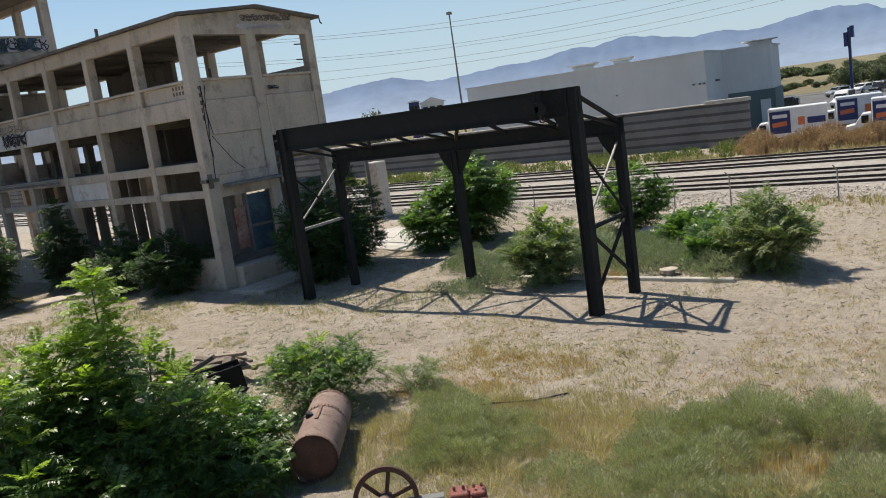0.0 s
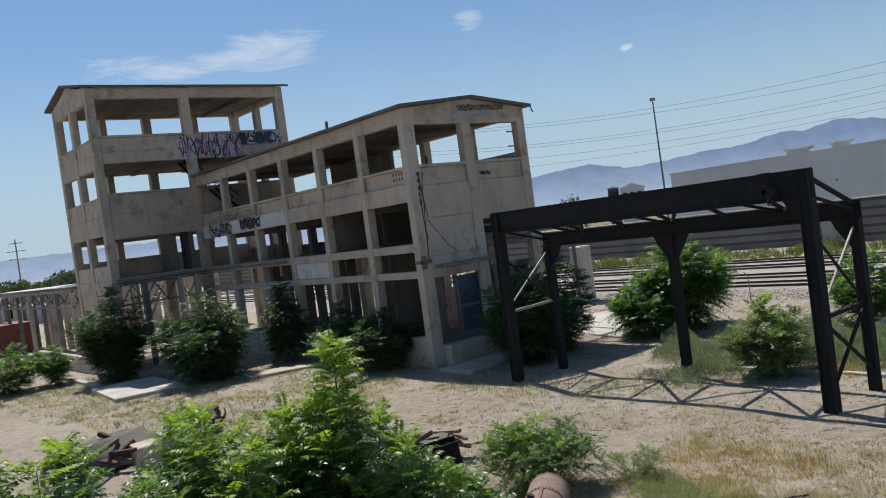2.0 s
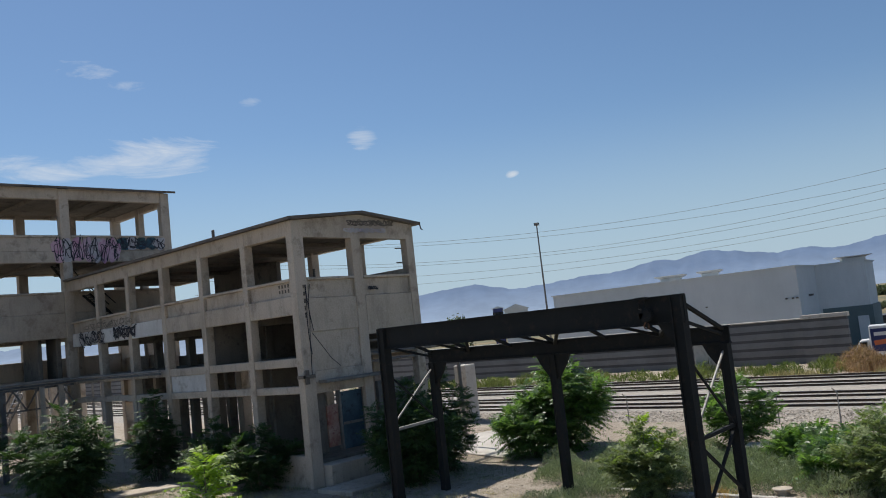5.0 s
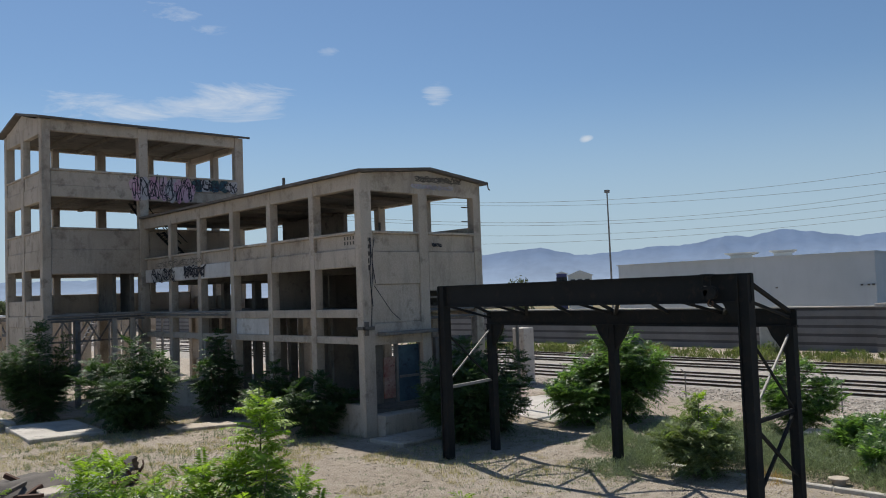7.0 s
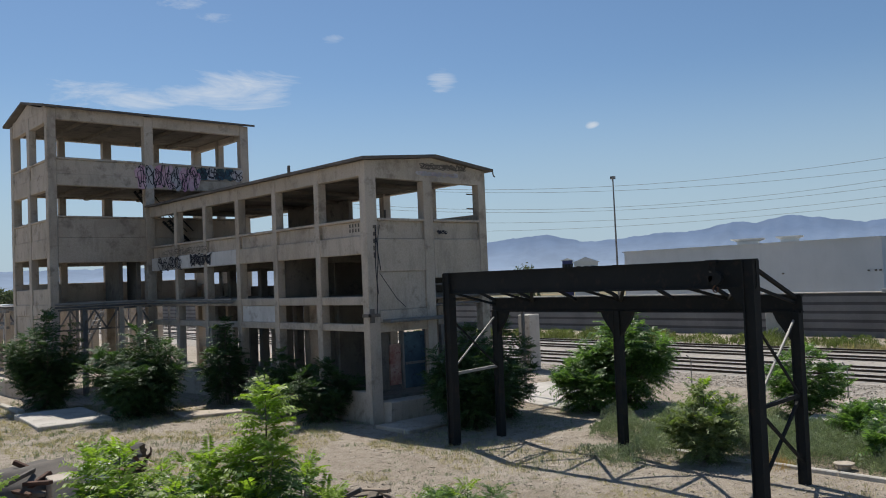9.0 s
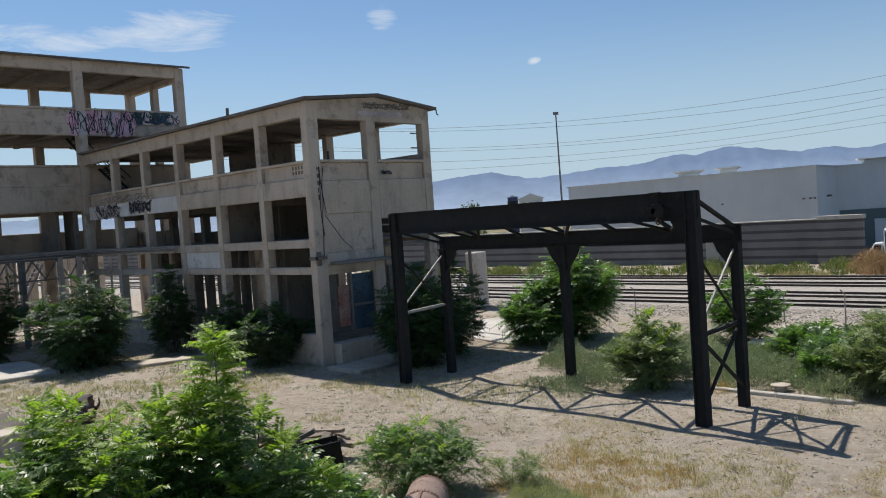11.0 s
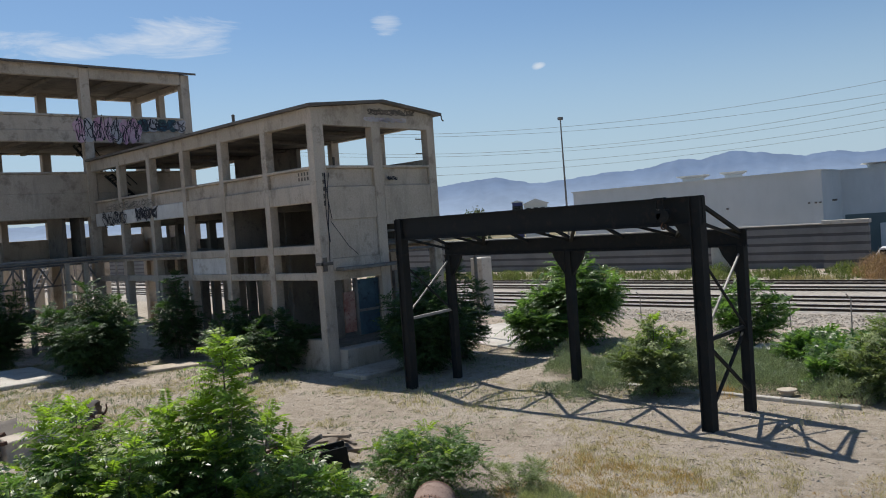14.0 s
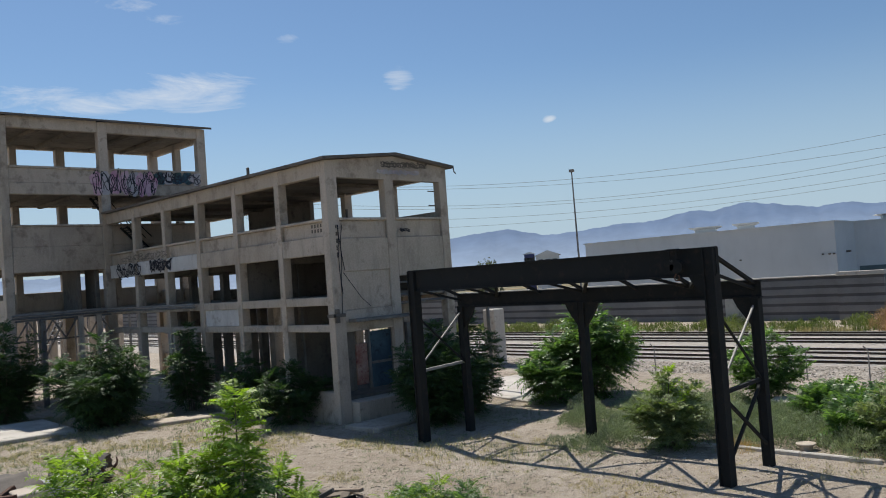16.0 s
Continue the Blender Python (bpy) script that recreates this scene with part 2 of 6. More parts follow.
# ---- ground ----
def ground_material():
    m = bpy.data.materials.new("gravel_yard")
    m.use_nodes = True
    t = m.node_tree
    p = t.nodes["Principled BSDF"]
    p.inputs["Roughness"].default_value = 0.95
    co = t.nodes.new("ShaderNodeTexCoord").outputs["Object"]

    def noise_at(scale, lo, hi, detail=5.0, rough=0.6, squash=None):
        n = link_up(t, "ShaderNodeTexNoise", Scale=scale, Detail=detail, Roughness=rough)
        if squash:
            mp = t.nodes.new("ShaderNodeMapping")
            mp.inputs["Scale"].default_value = squash
            t.links.new(co, mp.inputs[0])
            t.links.new(mp.outputs[0], n.inputs["Vector"])
        else:
            t.links.new(co, n.inputs["Vector"])
        r = t.nodes.new("ShaderNodeMapRange")
        r.inputs["From Min"].default_value, r.inputs["From Max"].default_value = lo, hi
        t.links.new(n.outputs[0], r.inputs[0])
        return r.outputs[0], n.outputs[0]

    patches, _ = noise_at(0.16, 0.4, 0.62)
    dry, _ = noise_at(0.35, 0.52, 0.66, 6, 0.65)
    tracks, _ = noise_at(0.5, 0.46, 0.6, 5, 0.6, (1.0, 0.18, 1.0))
    stones, height = noise_at(26.0, 0.3, 0.75, 6, 0.75)
    clods, lumps = noise_at(3.5, 0.35, 0.7, 6, 0.7)
    col = mix_color(t, patches, (0.4, 0.325, 0.246), (0.475, 0.396, 0.312))
    col = mix_color(t, math_node(t, "MULTIPLY", tracks, 0.5), col, (0.505, 0.435, 0.352))
    col = mix_color(t, math_node(t, "MULTIPLY", dry, 0.42), col, (0.21, 0.155, 0.085))
    col = mix_color(t, math_node(t, "MULTIPLY", clods, 0.46), col, (0.14, 0.11, 0.07))
    col = mix_color(t, math_node(t, "MULTIPLY", stones, 0.55), col, (0.5, 0.45, 0.38))
    mottle, _ = noise_at(2.2, 0.5, 0.64, 7, 0.78)
    col = mix_color(t, math_node(t, "MULTIPLY", mottle, 0.58), col, (0.19, 0.15, 0.1))
    grit, _ = noise_at(70.0, 0.52, 0.7, 3, 0.8)
    col = mix_color(t, math_node(t, "MULTIPLY", grit, 0.85), col, (0.11, 0.09, 0.065))
    # far off the gravel gives way to dry scrub
    far = t.nodes.new("ShaderNodeSeparateXYZ")
    t.links.new(co, far.inputs[0])
    edge = t.nodes.new("ShaderNodeMapRange")
    edge.inputs["From Min"].default_value, edge.inputs["From Max"].default_value = 130, 150
    t.links.new(far.outputs[0], edge.inputs[0])
    scrub, _ = noise_at(0.02, 0.4, 0.6, 8, 0.7)
    col = mix_color(t, edge.outputs[0], col, mix_color(t, scrub, (0.24, 0.18, 0.09), (0.085, 0.1, 0.055)))
    t.links.new(col, p.inputs["Base Color"])
    b = t.nodes.new("ShaderNodeBump")
    b.inputs["Strength"].default_value, b.inputs["Distance"].default_value = 0.9, 0.06
    t.links.new(math_node(t, "ADD", height, math_node(t, "MULTIPLY", lumps, 2.0)), b.inputs["Height"])
    t.links.new(b.outputs[0], p.inputs["Normal"])
    return m


def spaced(lo, hi, step):
    return list(np.arange(lo, hi, step))


def yard_height(x, y):
    """Shallow ruts and swells; level under the buildings and the railway."""
    calm = min(1.0, max(0.0, (34 - x) / 4)) * min(1.0, max(0.0, (x + 2) / 4))
    return calm * 0.09 * (noise.noise(Vector((x * 0.3, y * 0.3, 0))) + 0.5 * noise.noise(Vector((x * 0.9, y * 0.9, 3))) - 0.3)


LOT = -0.7  # the lot beyond the railway lies lower than the yard


def build_ground():
    xs = [-4500, -900, -200, -60, -20] + spaced(-8, 40, 0.8) + [42, 50, 60, 64.9, 66, 80, 120, 200, 500, 1200, 2500, 4600]
    ys = [-4500, -900, -200, -60, -20] + spaced(-10, 70, 0.8) + [74, 90, 120, 200, 500, 1200, 2500, 4600]
    bm = bmesh.new()
    grid = [[bm.verts.new((x, y, yard_height(x, y) if -8 <= x <= 40 and -10 <= y <= 70 else (LOT if x > 65 else 0.0))) for y in ys] for x in xs]
    for i in range(len(xs) - 1):
        for j in range(len(ys) - 1):
            bm.faces.new((grid[i][j], grid[i + 1][j], grid[i + 1][j + 1], grid[i][j + 1]))
    tagged(part("ground", bm, ground_material(), None, "dry dusty gravel yard with patches of weeds", True), category="ground", kind="structure")


build_ground()


# ---- the long three-storey building ----
AX0, AX1, AY0, AY1 = 21.68, 29.0, 29.43, 52.7
BAY = (AY1 - AY0) / 6
BAYS = [AY0 + k * BAY for k in range(7)]
FOOT = -0.7


def long_building():
    b = thing("concrete_building", "long roofless-windowed derelict concrete building, stained beige, three storeys", "building", at=(25.3, 41, 0))
    draw_near(b)
    inv = Matrix.Translation((-25.3, -41, 0))

    def put(name, rows, mat=CONCRETE, label="", bevel=0.025):
        ob = boxes(name, rows, mat, b, label, bevel)
        ob.matrix_parent_inverse = inv
        return ob

    # outer columns of both long walls
    for k, y in enumerate(BAYS[:-1]):
        y0, y1 = (y, y + 0.34) if k == 0 else (y - 0.2, y + 0.2)
        put("column", [(AX0, AX0 + (0.62 if k == 0 else 0.45), y0, y1 + (0.1 if k == 0 else 0), FOOT, 10.84)])
        put("column", [(AX1 - 0.5, AX1, y0, y1 + (0.1 if k == 0 else 0), FOOT, 10.74)])
        if k:
            put("inner_column", [(25.1, 25.55, y0, y1, 0, 7.95)], CONCRETE_DARKENED)
    put("column", [(25.0, 25.55, AY0 + 0.002, AY0 + 0.45, FOOT, 10.62)])
    # long front wall, storey by storey
    put("eave_beam", [(AX0 + 0.03, AX0 + 0.4, AY0 + 0.3, AY1, 10.18, 10.85)])
    for k in range(6):
        y0, y1 = BAYS[k] + (0.44 if k == 0 else 0.2), BAYS[k + 1] - 0.2
        painted = k >= 3
        put("sill", [(AX0 - 0.02, AX0 + 0.42, y0, y1, 8.2, 8.32)])
        put("spandrel", [(AX0 + 0.16, AX0 + 0.36, y0, y1, 7.55, 8.2)])
        put("floor_beam", [(AX0 + 0.02, AX0 + 0.4, y0, y1, 6.75, 7.55)], PALE_PAINT if painted else CONCRETE, "band painted white" if painted else "")
        put("floor_beam", [(AX0 + 0.03, AX0 + 0.4, y0, y1, 4.52, 4.9)])
        put("floor_beam", [(AX0 + 0.03, AX0 + 0.38, y0, y1, 3.36, 3.68)])
        if k == 2:
            put("infill_panel", [(AX0 + 0.1, AX0 + 0.3, y0, y1, 3.68, 4.52)], PALE_PAINT)
        put("base_wall", [(AX0 + 0.05, AX0 + 0.4, y0, y1, FOOT, 0.75)])
        # far long wall
        put("sill", [(AX1 - 0.42, AX1, y0, y1, 8.2, 8.62)])
        put("eave_beam", [(AX1 - 0.4, AX1 - 0.02, y0, y1, 10.25, 10.7)])
        put("floor_beam", [(AX1 - 0.4, AX1 - 0.02, y0, y1, 6.6, 8.2)])
        if k < 3:
            put("back_wall", [(AX1 - 0.36, AX1 - 0.06, y0, y1, 4.9, 6.6)], CONCRETE_DARKENED)
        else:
            put("back_wall", [(AX1 - 0.36, AX1 - 0.06, y0, y1, 4.9, 5.55)], CONCRETE_DARKENED)
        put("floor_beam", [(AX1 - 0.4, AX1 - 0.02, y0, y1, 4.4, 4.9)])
        put("ceiling_beam", [(AX0 + 0.4, AX1 - 0.4, BAYS[k] + (0.45 if k == 0 else -0.18), BAYS[k] + (0.75 if k == 0 else 0.18), 10.18, 10.36)], CONCRETE_DARKENED)
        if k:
            put("cross_wall" if k == 2 else "ceiling_beam", [(AX0 + 0.45, AX1 - 0.5, BAYS[k] - 0.12, BAYS[k] + 0.12, 4.9 if k == 2 else 6.5, 7.2)], CONCRETE_DARKENED)
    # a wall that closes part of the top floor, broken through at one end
    put("ceiling_slab", [(AX0 + 0.4, AX1 - 0.4, AY0 + 0.4, AY1, 10.36, 10.5)], CONCRETE_DARKENED)
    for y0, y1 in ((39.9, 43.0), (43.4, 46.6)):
        put("partition", [(28.2, 28.5, y0, y1, 8.2, 10.3)], CONCRETE_DARKENED)
    put("floor_slab", [(AX0 + 0.4, AX1 - 0.4, AY0 + 0.4, AY1, 7.95, 8.2)], CONCRETE_DARKENED)
    put("floor_slab", [(AX0 + 0.4, AX1 - 0.4, AY0 + 0.4, AY1, 4.62, 4.9)], CONCRETE_DARKENED)
    put("ground_slab", [(AX0 + 0.4, AX1 - 0.06, AY0 + 0.45, AY1, FOOT, 0.42)], CONCRETE_DARKENED)
    # ground-floor piers; the inner row takes the shade-darkened concrete
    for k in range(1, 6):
        put("pier", [(AX0 + 1.9, AX0 + 2.4, BAYS[k] - 1.5, BAYS[k] - 1.1, 0.42, 4.62)], CONCRETE_DARKENED)
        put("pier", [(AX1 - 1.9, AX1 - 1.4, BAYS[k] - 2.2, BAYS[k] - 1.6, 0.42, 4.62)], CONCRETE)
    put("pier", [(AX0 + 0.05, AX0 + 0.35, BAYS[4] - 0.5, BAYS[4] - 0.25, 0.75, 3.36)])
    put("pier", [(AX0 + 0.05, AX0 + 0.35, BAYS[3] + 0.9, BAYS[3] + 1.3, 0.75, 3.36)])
    put("cross_wall", [(AX0 + 1.0, AX0 + 2.9, BAYS[1] - 0.1, BAYS[1] + 0.1, 0.42, 4.62)], CONCRETE_DARKENED)
    put("cross_wall", [(25.6, AX1 - 0.5, BAYS[2] - 0.1, BAYS[2] + 0.1, 0.42, 4.62)], CONCRETE_DARKENED)
    # gable wall
    for name, x0, x1, y0, y1, z0, z1 in (
            ("gable_sill", AX0 + 0.62, 25.0, -0.03, 0.42, 8.2, 8.32), ("gable_sill", 25.55, AX1 - 0.5, -0.03, 0.42, 8.2, 8.32),
            ("gable_spandrel", AX0 + 0.62, 25.0, 0.13, 0.37, 7.4, 8.2), ("gable_spandrel", 25.55, AX1 - 0.5, 0.13, 0.37, 7.4, 8.2),
            ("gable_wall", AX0 + 0.62, 25.0, 0.02, 0.4, 5.95, 7.4), ("gable_wall", 25.55, AX1 - 0.5, 0.02, 0.4, 5.6, 7.4),
            ("gable_panel", AX0 + 0.62, 25.0, 0.09, 0.36, 4.25, 5.95), ("gable_wall", AX0 + 0.62, 25.0, 0.02, 0.4, 3.75, 4.25)):
        put(name, [(x0, x1, AY0 + y0, AY0 + y1, z0, z1)])
    bm = bmesh.new()
    ridge = (AX0 + AX1) / 2 + 0.25
    profile = [(AX0 + 0.04, 10.1), (AX1 - 0.04, 10.02), (AX1 - 0.04, 10.72), (ridge, 11.16), (AX0 + 0.04, 10.82)]
    front = [bm.verts.new((x, AY0 + 0.01, z)) for x, z in profile]
    back = [bm.verts.new((x, AY0 + 0.38, z)) for x, z in profile]
    bm.faces.new(front)
    bm.faces.new(back[::-1])
    for i in range(5):
        bm.faces.new((front[i], front[i - 1], back[i - 1], back[i]))
    bmesh.ops.recalc_face_normals(bm, faces=bm.faces[:])
    part("gable_top", bm, CONCRETE, b).matrix_parent_inverse = inv
    # low-pitched roof with worn felt edge
    bm = bmesh.new()
    span = [(AX0 - 0.28, 10.85), (ridge, 11.2), (AX1 + 0.3, 10.72)]
    ends = []
    for y in (AY0 - 0.3, AY1):
        top = [bm.verts.new((x, y, z + 0.1)) for x, z in span]
        low = [bm.verts.new((x, y, z - 0.03)) for x, z in span]
        ends.append((top, low))
    (t0, l0), (t1, l1) = ends
    for i in range(2):
        bm.faces.new((t0[i], t0[i + 1], t1[i + 1], t1[i]))
        bm.faces.new((l0[i + 1], l0[i], l1[i], l1[i + 1]))
        bm.faces.new((l0[i], l0[i + 1], t0[i + 1], t0[i]))
        bm.faces.new((l1[i + 1], l1[i], t1[i], t1[i + 1]))
    bm.faces.new((l0[0], t0[0], t1[0], l1[0]))
    bm.faces.new((t0[2], l0[2], l1[2], t1[2]))
    part("roof", bm, ROOFING, b).matrix_parent_inverse = inv
    put("vent_pipe", [(21.94, 22.06, 36.06, 36.20, 10.85, 11.45)], ROOFING)
    return b, inv


building, building_inv = long_building()

# ---- the tower ----
TX0, TX1, TY0, TY1 = 15.6, 28.9, 52.7, 60.5
TXM, TYM = 21.78, 56.6


def tower():
    b = thing("concrete_tower", "derelict open concrete tower with graffiti, five storeys, gabled roof", "building", at=(22, 56.6, 0))
    draw_near(b)
    inv = Matrix.Translation((-22, -56.6, 0))

    def put(name, rows, mat=CONCRETE, label="", bevel=0.03):
        ob = boxes(name, rows, mat, b, label, bevel)
        ob.matrix_parent_inverse = inv
        return ob

    for x0, x1 in ((TX0, TX0 + 0.52), (TXM - 0.3, TXM + 0.3), (TX1 - 0.62, TX1)):
        put("column", [(x0, x1, TY0, TY0 + 0.5, FOOT, 16.7)])
        put("column", [(x0, x1, TY1 - 0.5, TY1, FOOT, 16.7)])
    for x0, x1 in ((18.5, 18.95), (25.2, 25.6)):
        put("column", [(x0, x1, TY1 - 0.45, TY1 - 0.02, 4.9, 16.4)])
    for x in (TX0, TX1 - 0.45):
        put("column", [(x, x + 0.45, TYM - 0.25, TYM + 0.25, FOOT, 16.6)])
    spans = ((TX0 + 0.52, TXM - 0.3), (TXM + 0.3, TX1 - 0.62))
    for n, (x0, x1) in enumerate(spans):
        for y0, y1, out in ((TY0 + 0.04, TY0 + 0.42, -1), (TY1 - 0.42, TY1 - 0.04, 1)):
            near = out < 0
            put("eave_beam", [(x0, x1, y0, y1, 16.02, 16.75)])
            put("sill", [(x0, x1, y0 - (0.06 if near else 0), y1 + (0 if near else 0.06), 13.62, 13.76)])
            put("spandrel", [(x0, x1, y0 + 0.05, y1 - 0.05, 12.75, 13.62)])
            put("floor_beam", [(x0, x1, y0 - 0.02, y1, 12.05, 12.75)])
            put("sill", [(x0, x1, y0 - (0.05 if near else 0), y1 + (0 if near else 0.05), 10.1, 10.22)])
            put("spandrel", [(x0, x1, y0 + 0.05, y1 - 0.05, 8.9, 10.1)])
            put("floor_beam", [(x0, x1, y0, y1, 7.38, 8.9)])
            put("floor_beam", [(x0, x1, y0, y1, 4.5, 4.98)])
        put("parapet", [(x0, x1, TY1 - 0.36, TY1 - 0.1, 4.98, 6.25)])
    for y0, y1 in ((TY0 + 0.5, TYM - 0.25), (TYM + 0.25, TY1 - 0.5)):
        for x0, x1 in ((TX0 + 0.04, TX0 + 0.4), (TX1 - 0.4, TX1 - 0.04)):
            put("eave_beam", [(x0, x1, y0, y1, 15.85, 16.9)])
            put("sill", [(x0 - 0.03, x1 + 0.03, y0, y1, 13.5, 13.62)])
            put("spandrel", [(x0 + 0.05, x1 - 0.05, y0, y1, 12.7, 13.5)])
            put("floor_beam", [(x0, x1, y0, y1, 11.75, 12.7)])
            put("sill", [(x0 - 0.03, x1 + 0.03, y0, y1, 9.9, 10.02)])
            put("spandrel", [(x0 + 0.05, x1 - 0.05, y0, y1, 8.85, 9.9)])
            put("floor_beam", [(x0, x1, y0, y1, 7.7, 8.85)])
            put("spandrel", [(x0 + 0.05, x1 - 0.05, y0, y1, 4.9, 5.85)])
            put("floor_beam", [(x0, x1, y0, y1, 4.2, 4.9)])
            put("spandrel", [(x0 + 0.05, x1 - 0.05, y0, y1, 3.0, 4.2)])
            put("floor_beam", [(x0, x1, y0, y1, 2.6, 3.0)])
            put("base_wall", [(x0 + 0.05, x1 - 0.05, y0, y1, FOOT, 1.2)])
    put("floor_slab", [(TX0 + 0.4, TX1 - 0.4, TY0 + 0.42, TY1 - 0.42, 12.15, 12.45)], CONCRETE_DARKENED)
    put("floor_slab", [(TX0 + 0.4, TX1 - 0.4, TY0 + 0.42, TY1 - 0.42, 8.3, 8.6)], CONCRETE_DARKENED)
    put("floor_slab", [(TX0 + 0.4, TX1 - 0.4, TY0 + 0.42, TY1 - 0.42, 4.6, 4.9)], CONCRETE_DARKENED)
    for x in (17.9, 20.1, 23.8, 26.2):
        put("ceiling_beam", [(x, x + 0.32, TY0 + 0.42, TY1 - 0.42, 16.0, 16.25)], CONCRETE_DARKENED)
        put("ceiling_beam", [(x, x + 0.32, TY0 + 0.42, TY1 - 0.42, 11.95, 12.15)], CONCRETE_DARKENED)
    put("ceiling_slab", [(TX0 + 0.4, TX1 - 0.4, TY0 + 0.42, TY1 - 0.42, 16.25, 16.42)], CONCRETE_DARKENED)
    put("stair_wall", [(19.9, 20.15, TY0 + 0.6, TY0 + 3.0, 4.9, 8.3), (21.0, 21.3, TY0 + 0.6, TY0 + 2.2, 4.9, 8.3)], CONCRETE_DARKENED)
    # gables over the short walls and the roof
    for x0, x1 in ((TX0 + 0.02, TX0 + 0.38), (TX1 - 0.38, TX1 - 0.02)):
        bm = bmesh.new()
        ring = [[bm.verts.new((x, y, z)) for y, z in ((TY0 + 0.1, 16.6), (TY1 - 0.1, 16.6), (TYM, 17.5))] for x in (x0, x1)]
        bm.faces.new(ring[0])
        bm.faces.new(ring[1][::-1])
        for i in range(3):
            bm.faces.new((ring[0][i], ring[0][i - 1], ring[1][i - 1], ring[1][i]))
        bmesh.ops.recalc_face_normals(bm, faces=bm.faces[:])
        part("gable_top", bm, CONCRETE, b).matrix_parent_inverse = inv
    bm = bmesh.new()
    for y_eave, y_ridge in ((TY0 - 0.35, TYM), (TY1 + 0.35, TYM)):
        slab = [bm.verts.new((x, y, z + d)) for d in (0, 0.14) for x, y, z in ((TX0 - 0.35, y_eave, 16.66), (TX1 + 0.35, y_eave, 16.66), (TX1 + 0.35, y_ridge, 17.52), (TX0 - 0.35, y_ridge, 17.52))]
        for f in ((3, 2, 1, 0), (4, 5, 6, 7), (0, 1, 5, 4), (1, 2, 6, 5), (2, 3, 7, 6), (3, 0, 4, 7)):
            bm.faces.new([slab[i] for i in f])
    bmesh.ops.recalc_face_normals(bm, faces=bm.faces[:])
    part("roof", bm, ROOFING, b).matrix_parent_inverse = inv
    # steel stair that climbs between the floors
    for name, y, z0, x0, x1, z1 in (("stair", TY0 + 1.3, 8.6, 24.25, 21.65, 12.1), ("stair", TY0 - 1.6, 8.3, 23.9, 22.3, 9.9)):
        bm = bmesh.new()
        for dy in (0, 0.9):
            bar(bm, (x0, y + dy, z0), (x1, y + dy, z1), 0.08, 0.22)
            bar(bm, (x0, y + dy, z0 + 0.95), (x1, y + dy, z1 + 0.95), 0.05)
        for k in range(12):
            f = (k + 0.5) / 12
            turned_box(bm, (x0 + (x1 - x0) * f, y + 0.45, z0 + (z1 - z0) * f), (0.26, 0.86, 0.03))
        part(name, bm, BLACK_STEEL, b, "dark steel stair").matrix_parent_inverse = inv
    return b, inv


tower_thing, tower_inv = tower()

# ---- the crane gantry ----
GX0, GX1, GY0, GY1, GTOP, GREAR = 18.76, 20.95, 10.18, 20.95, 5.69, 4.76


